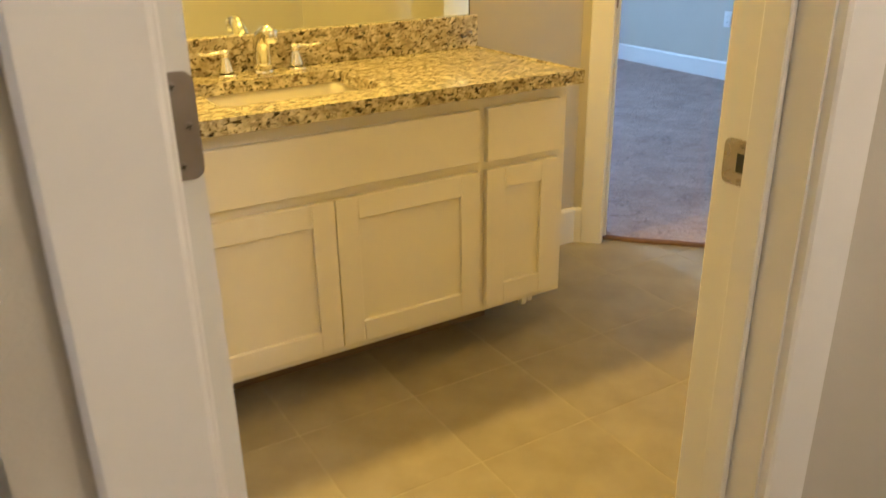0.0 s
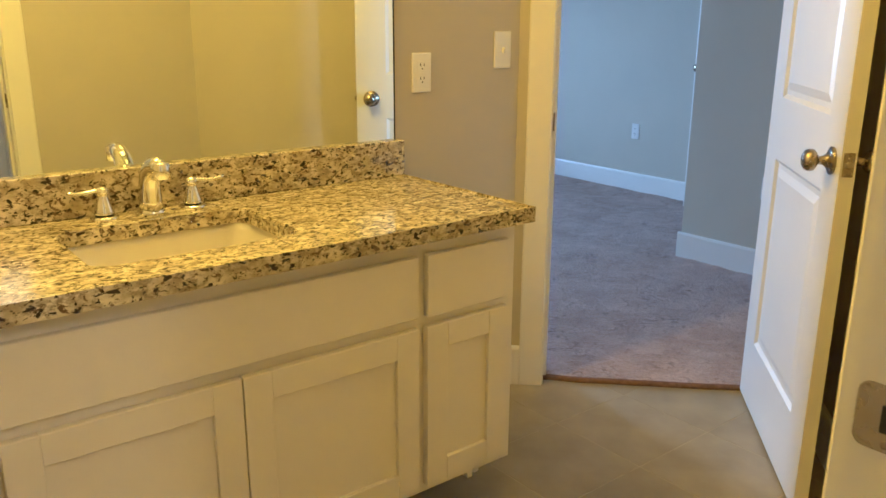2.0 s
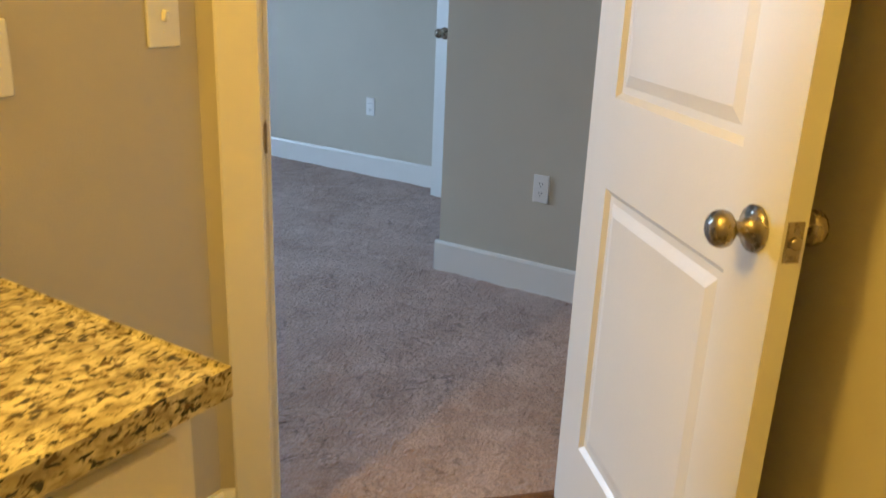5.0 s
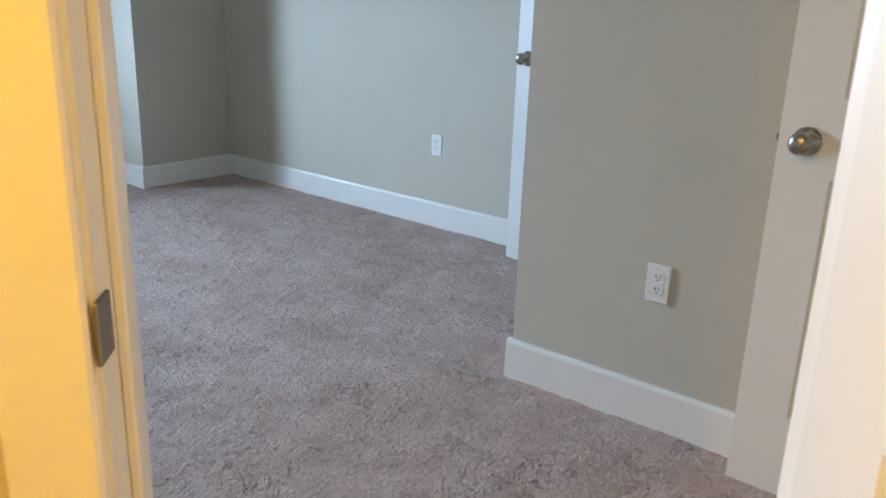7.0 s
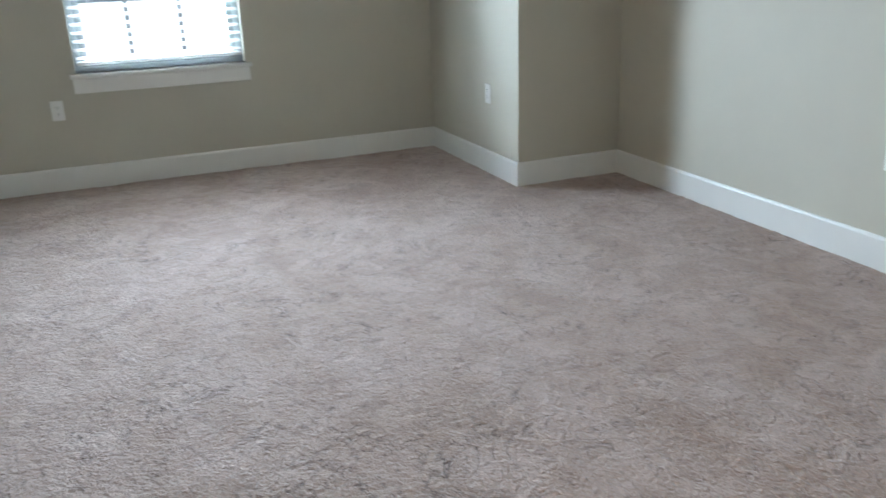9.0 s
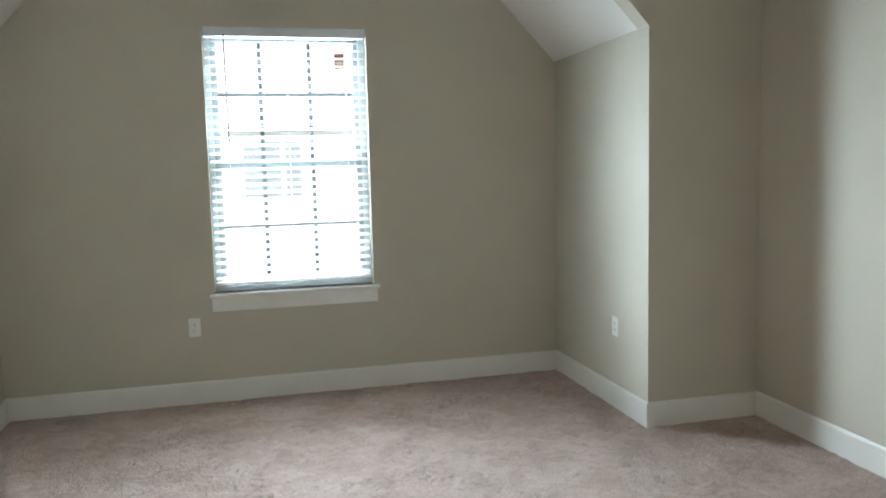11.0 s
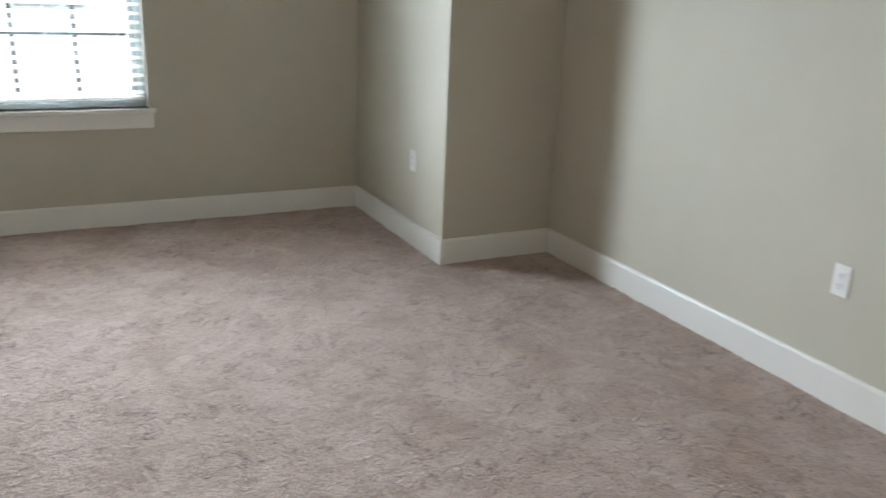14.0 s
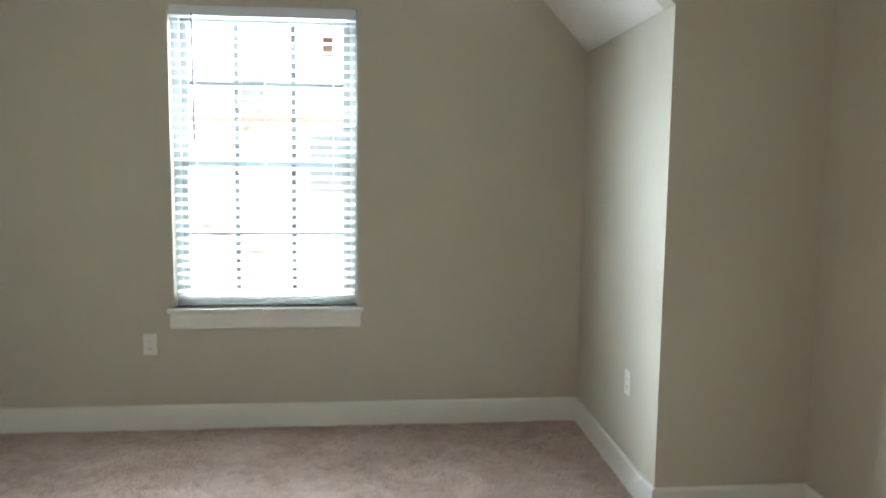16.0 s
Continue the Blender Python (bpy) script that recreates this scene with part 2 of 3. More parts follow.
# ---- mesh helpers ----


def mesh_object(name, bm, mat, parent=None, label="", smooth=False):
    bmesh.ops.recalc_face_normals(bm, faces=bm.faces[:])
    me = bpy.data.meshes.new(name)
    bm.to_mesh(me)
    bm.free()
    if smooth:
        me.shade_smooth()
    me.materials.append(mat)
    ob = new(name, me)
    if parent is not None:
        ob.parent = parent
    if label:
        tagged(ob, label)
    return ob


def part(name, bm, mat, parent, label="", smooth=False):
    return mesh_object(name, bm, mat, parent, label, smooth)


def structure(name, bm, mat, label, category):
    return tagged(mesh_object(name, bm, mat), label, category, kind="structure")


def empty(name, m, label, category, group="", kind=""):
    ob = new(name)
    ob.matrix_world = m
    ob.empty_display_size = 0.05
    return tagged(ob, label, category, group, kind)


def add_box(bm, x0, y0, z0, x1, y1, z1, bevel=0.0, segments=1, m=None):
    made = bmesh.ops.create_cube(bm, size=1)["verts"]
    bmesh.ops.transform(bm, matrix=Matrix.Translation(((x0 + x1) / 2, (y0 + y1) / 2, (z0 + z1) / 2)) @ Matrix.Diagonal((x1 - x0, y1 - y0, z1 - z0, 1)), verts=made)
    if bevel:
        edges = list({e for v in made for e in v.link_edges})
        made = list({v for f in bmesh.ops.bevel(bm, geom=edges, offset=bevel, segments=segments, affect="EDGES", profile=0.5)["faces"] for v in f.verts} | {v for v in made if v.is_valid})
    if m is not None:
        bmesh.ops.transform(bm, matrix=m, verts=[v for v in made if v.is_valid])
    return bm


def boxm(*a, **k):
    return add_box(bmesh.new(), *a, **k)


def prism(points, lo, hi, axis="z"):
    """A polygon drawn out from lo to hi along an axis: (x, y) for z, (x, z) for y, (y, z) for x."""
    bm = bmesh.new()
    place = {"z": lambda a, b, c: (a, b, c), "y": lambda a, b, c: (a, c, b), "x": lambda a, b, c: (c, a, b)}[axis]
    bottom = [bm.verts.new(place(a, b, lo)) for a, b in points]
    top = [bm.verts.new(place(a, b, hi)) for a, b in points]
    bm.faces.new(bottom[::-1])
    bm.faces.new(top)
    for i in range(len(points)):
        j = (i + 1) % len(points)
        bm.faces.new((bottom[i], bottom[j], top[j], top[i]))
    return bm


def frame_m(p, d):
    """A pose with its own x along the direction d on the floor plan, from p."""
    return Matrix.Translation((p[0], p[1], 0)) @ Matrix.Rotation(math.atan2(d[1], d[0]), 4, "Z")


def wall_mesh(length, thick, height, holes=()):
    """A wall along x, its face at y = 0 and its body behind it to y = thick, with openings (x0, x1, z0, z1)."""
    xs = sorted({0, length, *[h for o in holes for h in o[:2]]})
    zs = sorted({0, height, *[h for o in holes for h in o[2:]]})
    full = {}
    for i in range(len(xs) - 1):
        for k in range(len(zs) - 1):
            cx, cz = (xs[i] + xs[i + 1]) / 2, (zs[k] + zs[k + 1]) / 2
            full[i, k] = not any(o[0] < cx < o[1] and o[2] < cz < o[3] for o in holes)
    bm = bmesh.new()
    seen = {}

    def v(x, y, z):
        key = (round(x, 5), round(y, 5), round(z, 5))
        if key not in seen:
            seen[key] = bm.verts.new(key)
        return seen[key]

    for (i, k), solid in full.items():
        if not solid:
            continue
        x0, x1, z0, z1 = xs[i], xs[i + 1], zs[k], zs[k + 1]
        bm.faces.new((v(x0, 0, z0), v(x1, 0, z0), v(x1, 0, z1), v(x0, 0, z1)))
        bm.faces.new((v(x0, thick, z0), v(x0, thick, z1), v(x1, thick, z1), v(x1, thick, z0)))
        for (di, dk), q in (((-1, 0), ((x0, 0, z0), (x0, 0, z1), (x0, thick, z1), (x0, thick, z0))),
                            ((1, 0), ((x1, 0, z0), (x1, thick, z0), (x1, thick, z1), (x1, 0, z1))),
                            ((0, -1), ((x0, 0, z0), (x0, thick, z0), (x1, thick, z0), (x1, 0, z0))),
                            ((0, 1), ((x0, 0, z1), (x1, 0, z1), (x1, thick, z1), (x0, thick, z1)))):
            if not full.get((i + di, k + dk), False):
                bm.faces.new([v(*p) for p in q])
    return bm


def wall(name, p, q, thick, height, label, holes=()):
    """A wall whose face runs from p to q; the body lies to the left of that way."""
    d = (q[0] - p[0], q[1] - p[1])
    bm = wall_mesh(math.hypot(*d), thick, height, holes)
    bm.transform(frame_m(p, d))
    return structure(name, bm, PAINT, label, "wall")


def baseboard(name, p, q, height=0.145, depth=0.016):
    """A moulded skirting along the way from p to q, standing out to the right of it."""
    d = (q[0] - p[0], q[1] - p[1])
    n = math.hypot(*d)
    prof = [(0, 0), (-depth, 0), (-depth, height - 0.012), (-depth * 0.86, height - 0.006), (-depth * 0.6, height), (0, height)]
    bm = prism(prof, 0, n, "x")
    bm.transform(frame_m(p, d))
    return structure(name, bm, TRIM, "white painted wooden baseboard with an eased top", "baseboard")


H = 3.06
T = 0.12

# ---- plan ----
YV = 2.982          # face of the mirror wall
YD = 1.29          # bath face of the first door's wall
XR, XD, XL = 5.487, 4.81, 1.34   # right wall, dormer sides
YN, YW = 6.84, 8.14  # room's far wall, window wall
R2 = math.sqrt(0.5)
DIA = (R2, -R2)
PD = (2.363, 2.909)  # the second door's opening starts here and runs along DIA
DW = 0.78
DOOR1 = (0.374, 1.098)

# ---- large structure ----
C1 = (PD[0] + PD[1] - YV, YV)      # where the mirror wall turns into the slanting wall
L1 = math.hypot(PD[0] - C1[0], PD[1] - C1[1])
C2 = (C1[0] + (L1 + DW + 0.11) * R2, C1[1] - (L1 + DW + 0.11) * R2)
C3 = (1.86, YD)
wall("wall_mirror", (0.25, YV), C1, T, H, "beige painted bathroom wall behind mirror and vanity")
wall("wall_slanting_door", C1, C2, T, H, "beige painted slanting wall with open doorway to bedroom", [(L1, L1 + DW, -0.01, 2.06)])
wall("wall_slanting_side", C2, C3, T, H, "beige painted slanting bathroom wall behind the open door")
wall("wall_entry", C3, (0.25, YD), T, H, "beige painted wall with the first doorway", [(C3[0] - DOOR1[1], C3[0] - DOOR1[0], -0.01, 2.06)])
wall("wall_bath_west", (0.25, YD), (0.25, YV), T, H, "beige painted bathroom end wall")
# first small room
wall("wall_closet_west", (-0.5, -0.3), (-0.5, YD - T), T, H, "beige painted wall of the first small room")
wall("wall_closet_south", (1.75, -0.3), (-0.5, -0.3), T, H, "beige painted wall of the first small room", [(0.41, 1.17, -0.01, 2.06)])
wall("wall_closet_east", (1.75, YD - T), (1.75, -0.3), T, H, "beige painted wall of the first small room")
structure("ceiling_bath", prism([(-0.6, -1.0), (3.2, -1.0), (3.2, 2.35), (2.3, 3.1), (-0.6, 3.1)], 2.60, 2.66), CEIL, "white painted bathroom ceiling", "ceiling")
# bedroom
wall("wall_window", (XL, YW), (XD + 0.024, YW), 0.16, H, "beige painted wall around the bedroom window", [(2.562 - XL, 3.555 - XL, 0.69, 2.31)])
XI = XD + 0.024   # the dormer side opens slightly towards the window
wall("wall_dormer_east", (XI, YW + 0.16), (XD, YN + T), T, 2.14, "beige painted side wall of the window dormer")
wall("wall_dormer_west", (XL, YN + T), (XL, YW + 0.16), T, 2.14, "beige painted side wall of the window dormer")
SX = 3.93
structure("wall_north_east", prism([(XD, 0), (XR, 0), (XR, H), (SX, H), (XD, 2.14)], YN, YN + T, "y"), PAINT, "beige painted wall beside the dormer opening", "wall")
WX, WL = 0.66, 2.22
structure("wall_north_west", prism([(WX, 0), (XL, 0), (XL, 2.14), (WL, H), (WX, H)], YN, YN + T, "y"), PAINT, "beige painted wall beside the dormer opening", "wall")
structure("ceiling_slope_east", prism([(XD + 0.03, 2.14 - 0.03 * (H - 2.14) / (XD - SX)), (SX, H), (SX + 0.1, H + 0.1), (XD + 0.12, 2.19)], YN + T, YW, "y"), CEIL, "white sloping dormer ceiling", "ceiling")
structure("ceiling_slope_west", prism([(XL, 2.14), (WL, H), (WL - 0.1, H + 0.1), (XL - 0.12, 2.19)], YN + T, YW, "y"), CEIL, "white sloping dormer ceiling", "ceiling")
structure("ceiling", prism([(0.4, 1.2), (6.3, 1.2), (6.3, YW + 0.2), (0.4, YW + 0.2)], H, H + 0.08), CEIL, "flat white bedroom ceiling", "ceiling")
ENT = (4.37, 5.17)
wall("wall_east", (XR, YN + T), (XR - 0.08, 3.605), T, H, "beige painted long bedroom wall")
wall("wall_jog", (XR - 0.08, 3.605), (4.170, 3.605), T, H, "beige painted wall with the room's entrance", [(XR - 0.08 - ENT[1], XR - 0.08 - ENT[0], -0.01, 2.06)])
NWY = 2.10
wall("wall_near", (4.170, 3.605 - T), (4.170, NWY), T, H, "beige painted jutting bedroom wall with an outlet")
wall("wall_south", (4.170, NWY), (3.10, NWY), T, H, "beige painted bedroom wall with a closet doorway", [(0.09, 0.80, -0.01, 2.06)])
wall("wall_closet_back", (4.3, 1.2), (3.0, 1.2), T, H, "plain wall at the back of the closet")
wall("wall_closet_side", (4.285, 2.0), (4.285, 1.2), T, H, "plain side wall of the closet")
wall("wall_hall_back", (6.0, 2.4), (4.285, 2.4), T, H, "plain wall of the hall beyond the bedroom")
wall("wall_hall_side", (5.6, 3.5), (5.6, 2.4), T, H, "plain wall of the hall beyond the bedroom")
wall("wall_west", (WX, 3.10), (WX, YN), T, H, "beige painted bedroom wall")

# floors
def carpet():
    bm = bmesh.new()
    x0, y0, x1, y1, step = 0.5, 1.25, 5.9, 8.2, 0.022
    nx, ny = int((x1 - x0) / step), int((y1 - y0) / step)
    grid = {}
    for i in range(nx + 1):
        for j in range(ny + 1):
            x, y = x0 + i * step, y0 + j * step
            z = 0.003 + 0.004 * noise.noise((x * 5, y * 5, 0)) + 0.006 * abs(noise.noise((x * 9, y * 13, 3))) + 0.004 * noise.noise((x * 30, y * 30, 5))
            z += 0.004
            grid[i, j] = bm.verts.new((x, y, z))
    for i in range(nx):
        for j in range(ny):
            q = [grid.get(k) for k in ((i, j), (i + 1, j), (i + 1, j + 1), (i, j + 1))]
            if all(q):
                bm.faces.new(q)
    bmesh.ops.bisect_plane(bm, geom=bm.verts[:] + bm.edges[:] + bm.faces[:], plane_co=((PD[0] + PD[1] + 0.06), 0, 0), plane_no=(-R2, -R2, 0), clear_outer=True)
    return bm


fl = carpet()
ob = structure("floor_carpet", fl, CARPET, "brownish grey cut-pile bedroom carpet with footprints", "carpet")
ob.data.shade_smooth()
structure("floor", prism([(-0.6, -1.0), (3.6, -1.0), (3.6, 1.75), (PD[0] + 1.0, PD[1] - 0.94), (PD[0] - 0.06, PD[1] + 0.12), (2.2, 3.1), (-0.6, 3.1)], -0.12, -0.0018), GROUT, "grout bed of the tiled bathroom floor", "floor")
structure("ground", prism([(-900, -900), (900, -900), (900, 900), (-900, 900)], -3.4, -3.3), GROUNDM, "dry ground around the houses", "ground")
structure("floor_slab", prism([(0.4, 1.3), (6.3, 1.3), (6.3, 8.4), (0.4, 8.4)], -0.3, -0.02), GROUT, "floor slab below the carpet", "floor")

# ---- vanity ----
CT = 0.823
YF = 2.422   # front of the doors
vanity = empty("vanity_cabinet", pose(1.031, 2.7, 0), "white painted shaker vanity cabinet below granite top", "vanity cabinet")


def at_world(ob):
    bpy.context.view_layer.update()
    ob.matrix_parent_inverse = ob.parent.matrix_world.inverted()
    return ob


VB, VT = 0.130, CT - 0.0345
for name, a in (("face_frame", (0.30, YF + 0.02, VB, 1.780, YF + 0.04, VT)), ("side_panel", (0.30, YF + 0.04, VB, 0.318, YV - 0.002, VT)), ("side_panel", (1.762, YF + 0.04, VB, 1.780, YV - 0.002, VT)),
                ("bottom_panel", (0.318, YF + 0.04, VB, 1.762, YV - 0.002, VB + 0.018)), ("back_panel", (0.318, YV - 0.012, VB + 0.018, 1.762, YV - 0.002, VT))):
    at_world(part(name, boxm(*a), CAB, vanity))
at_world(part("toe_kick", boxm(0.30, YF + 0.20, 0.0, 1.62, YF + 0.22, 0.1295), TOE_SHADE, vanity))


def shaker(x0, z0, x1, z1, rail=0.062):
    """A shaker door: a sunk panel that carries two stiles and two rails."""
    panel = at_world(part("door", boxm(x0 + rail - 0.01, YF + 0.010, z0 + rail - 0.01, x1 - rail + 0.01, YF + 0.0185, z1 - rail + 0.01), CAB, vanity))
    for name, a in (("stile", (x0, z0, x0 + rail, z1)), ("stile", (x1 - rail, z0, x1, z1)), ("rail", (x0 + rail, z0, x1 - rail, z0 + rail)), ("rail", (x0 + rail, z1 - rail, x1 - rail, z1))):
        part(name, boxm(a[0], YF, a[1], a[2], YF + 0.019, a[3], bevel=0.0015), CAB, panel)


for x0, z0, x1, z1, name in ((0.592, 0.602, 1.467, 0.750, "drawer_front"), (1.493, 0.598, 1.746, 0.750, "drawer_front"), (0.314, 0.602, 0.566, 0.750, "drawer_front")):
    at_world(part(name, boxm(x0, YF, z0, x1, YF + 0.019, z1, bevel=0.002), CAB, vanity))
for x0, x1 in ((0.592, 1.0265), (1.0295, 1.467), (1.491, 1.746), (0.314, 0.566)):
    shaker(x0, 0.153, x1, 0.575)


def countertop():
    bm = bmesh.new()
    x0, y0, x1, y1 = 0.262, 2.392, 1.802, YV - 0.002
    sx0, sy0, sx1, sy1 = 0.80, 2.525, 1.232, 2.83
    r = 0.035
    hole = []
    for cx, cy, a0 in ((sx1 - r, sy1 - r, 0), (sx0 + r, sy1 - r, 90), (sx0 + r, sy0 + r, 180), (sx1 - r, sy0 + r, 270)):
        for k in range(5):
            a = radians(a0 + k * 22.5)
            hole.append((cx + r * math.cos(a), cy + r * math.sin(a)))
    outer = [(x1, y1), (x0, y1), (x0, y0), (x1, y0)]
    zt, zb = CT, CT - 0.034
    for z, flip in ((zt, False), (zb, True)):
        o = [bm.verts.new((*p, z)) for p in outer]
        h = [bm.verts.new((*p, z)) for p in hole]
        for k in range(4):
            for i in range(4):
                f = (o[k], h[k * 5 + i], h[k * 5 + i + 1])
                bm.faces.new(f if flip else f[::-1])
            f = (o[k], h[k * 5 + 4], h[(k * 5 + 5) % 20], o[(k + 1) % 4])
            bm.faces.new(f if flip else f[::-1])
        if not flip:
            to, th = o, h
        else:
            bo, bh = o, h
    for i in range(4):
        j = (i + 1) % 4
        bm.faces.new((to[i], to[j], bo[j], bo[i]))
    for i in range(20):
        j = (i + 1) % 20
        bm.faces.new((th[i], th[j], bh[j], bh[i]))
    bm.normal_update()
    rim = [e for e in bm.edges if all(abs(v.co.z - zt) < 1e-6 for v in e.verts) and e.calc_face_angle(0) > 1]
    bmesh.ops.bevel(bm, geom=rim, offset=0.004, segments=2, affect="EDGES")
    return bm


top = tagged(mesh_object("countertop", countertop(), GRANITE), "polished speckled cream, brown and black granite countertop", "countertop")
bs = tagged(mesh_object("backsplash", boxm(0.262, YV - 0.03, CT + 0.0005, 1.809, YV - 0.0005, CT + 0.104, bevel=0.003, segments=2), GRANITE), "low granite backsplash strip under the mirror", "backsplash")


def bowl():
    bm = bmesh.new()
    rings = []
    for s, z in ((1.05, CT - 0.0345), (1.0, CT - 0.0345), (0.985, CT - 0.055), (0.955, CT - 0.110), (0.925, CT - 0.150), (0.87, CT - 0.172), (0.76, CT - 0.182), (0.45, CT - 0.187), (0.08, CT - 0.190)):
        ring = []
        hx, hy, r = 0.224 * s, 0.160 * s, 0.06 * s
        for cx, cy, a0 in ((hx - r, hy - r, 0), (-hx + r, hy - r, 90), (-hx + r, -hy + r, 180), (hx - r, -hy + r, 270)):
            for k in range(6):
                a = radians(a0 + k * 18)
                ring.append(bm.verts.new((1.016 + cx + r * math.cos(a), 2.678 + cy + r * math.sin(a), z)))
        rings.append(ring)
    for a, b in zip(rings, rings[1:]):
        for i in range(24):
            j = (i + 1) % 24
            bm.faces.new((a[i], a[j], b[j], b[i]))
    bm.faces.new(rings[-1])
    return bm


sink = empty("sink", pose(1.016, 2.678, CT - 0.04), "white ceramic rectangular undermount sink", "sink")
sb = at_world(part("bowl", bowl(), CERAMIC, sink, smooth=True))


def lathe(profile, steps=24):
    bm = bmesh.new()
    rings = []
    for r, z in profile:
        rings.append([bm.verts.new((r * math.cos(2 * math.pi * k / steps), r * math.sin(2 * math.pi * k / steps), z)) for k in range(steps)])
    for a, b in zip(rings, rings[1:]):
        for i in range(steps):
            j = (i + 1) % steps
            bm.faces.new((a[i], a[j], b[j], b[i]))
    bm.faces.new(rings[0][::-1])
    bm.faces.new(rings[-1])
    return bm


def tube(points, radii, steps=16, flat=None):
    """A round bar through the points, with its own radius at each."""
    bm = bmesh.new()
    pts = [Vector(p) for p in points]
    rings = []
    for i, p in enumerate(pts):
        d = (pts[min(i + 1, len(pts) - 1)] - pts[max(i - 1, 0)]).normalized()
        side = d.cross(Vector((1, 0, 0)) if abs(d.x) < 0.9 else Vector((0, 0, 1))).normalized()
        up = side.cross(d).normalized()
        ru, rs = (radii[i], radii[i]) if not flat else (radii[i], radii[i] * flat)
        rings.append([bm.verts.new(p + up * ru * math.cos(2 * math.pi * k / steps) + side * rs * math.sin(2 * math.pi * k / steps)) for k in range(steps)])
    for a, b in zip(rings, rings[1:]):
        for i in range(steps):
            j = (i + 1) % steps
            bm.faces.new((a[i], a[j], b[j], b[i]))
    bm.faces.new(rings[0][::-1])
    bm.faces.new(rings[-1])
    return bm


part("drain", lathe([(0.022, -0.1495), (0.022, -0.147), (0.016, -0.145), (0.003, -0.144)]), CHROME, sink, "chrome drain", smooth=True)

faucet = empty("faucet", pose(1.034, 2.895, CT), "chrome arched basin faucet on granite top", "faucet")
part("base", lathe([(0.031, 0), (0.031, 0.006), (0.029, 0.012), (0.026, 0.016)]), CHROME, faucet, smooth=True)
arc = [(0, 0, 0.010), (0, 0, 0.035), (0, -0.002, 0.060), (0, -0.009, 0.086), (0, -0.022, 0.107), (0, -0.042, 0.120), (0, -0.064, 0.124), (0, -0.084, 0.120)]
part("spout", tube(arc, [0.0265, 0.026, 0.0252, 0.0240, 0.0222, 0.0200, 0.0180, 0.0165], 20, flat=1.12), CHROME, faucet, smooth=True)
part("spout_collar", tube([(0, -0.084, 0.1340), (0, -0.084, 0.1325), (0, -0.085, 0.1290), (0, -0.086, 0.1200), (0, -0.088, 0.0960)], [0.010, 0.0165, 0.0198, 0.0205, 0.0200], 20), CHROME, faucet, smooth=True)
part("aerator", tube([(0, -0.088, 0.0970), (0, -0.0882, 0.0950)], [0.0145, 0.0140], 16), SLOT, faucet, "dark outlet of the spout", smooth=True)


def tap(name, x, way):
    h = empty(name, pose(x, 2.905, CT), "chrome lever tap handle on granite top", "tap handle", "tap handles")
    part("flange", lathe([(0.0315, 0), (0.0315, 0.005), (0.029, 0.009), (0.020, 0.0095)]), CHROME, h, smooth=True)
    part("gasket", lathe([(0.0205, 0.009), (0.0205, 0.014)]), SLOT, h, "dark ring under the handle", smooth=True)
    part("base", lathe([(0.0225, 0.0135), (0.0230, 0.017), (0.0195, 0.028), (0.0150, 0.043), (0.0115, 0.054), (0.0120, 0.058), (0.0150, 0.062), (0.0145, 0.070), (0.0095, 0.075), (0.004, 0.0765)]), CHROME, h, smooth=True)
    part("lever", tube([(0, 0, 0.067), (way * 0.018, -0.003, 0.0685), (way * 0.036, -0.006, 0.0665), (way * 0.054, -0.008, 0.0665), (way * 0.070, -0.010, 0.0695), (way * 0.078, -0.011, 0.0715)], [0.0075, 0.0056, 0.0047, 0.0044, 0.0042, 0.0028], 12), CHROME, h, smooth=True)


tap("tap_handle", 0.93, -1)
tap("tap_handle", 1.138, 1)

mirror = tagged(mesh_object("wall_mirror_glass", boxm(0.27, YV - 0.006, CT + 0.1045, 1.787, YV - 0.0005, 2.05), MIRROR), "large frameless mirror on the wall above the vanity", "mirror")

part("mirror_edge", boxm(1.7875, YV - 0.007, CT + 0.1045, 1.7915, YV - 0.0005, 2.05), SLOT, mirror, "dark cut edge of the mirror")

# ---- outlets and switches ----


def outlet(name, x, y, z, turn, label, face="outlet"):
    """A wall plate; its own -y looks into the room."""
    ob = empty(name, pose(x, y, z, 0, 0, turn), label, "switch" if face == "switch" else "outlet")
    part("plate", boxm(-0.0355, -0.006, -0.058, 0.0355, 0.0, 0.058, bevel=0.004, segments=2), PLASTIC, ob)
    if face == "outlet":
        for s in (-1, 1):
            c = s * 0.0195
            f = part("receptacle", boxm(-0.0165, -0.0078, c - 0.014, 0.0165, -0.0055, c + 0.014, bevel=0.001), PLASTIC, ob)
            for dx, hh in ((-0.0065, 0.0042), (0.0065, 0.0034)):
                part("slot", boxm(dx - 0.0012, -0.0083, c + 0.003 - hh, dx + 0.0012, -0.0074, c + 0.003 + hh), SLOT, f)
            part("slot", boxm(-0.0022, -0.0083, c - 0.0105, 0.0022, -0.0074, c - 0.006, bevel=0.001), SLOT, f)
        part("screw", boxm(-0.0025, -0.0068, -0.0025, 0.0025, -0.0055, 0.0025, bevel=0.001), PLASTIC, ob)
    else:
        t = boxm(-0.0045, -0.016, -0.010, 0.0045, -0.004, 0.010, bevel=0.0015)
        bmesh.ops.rotate(t, verts=t.verts[:], cent=(0, -0.005, 0), matrix=Matrix.Rotation(0.35, 3, "X"))
        part("toggle", t, PLASTIC, ob)
        for c in (-0.03, 0.03):
            part("screw", boxm(-0.0025, -0.0068, c - 0.0025, 0.0025, -0.0055, c + 0.0025, bevel=0.001), PLASTIC, ob)
    return ob


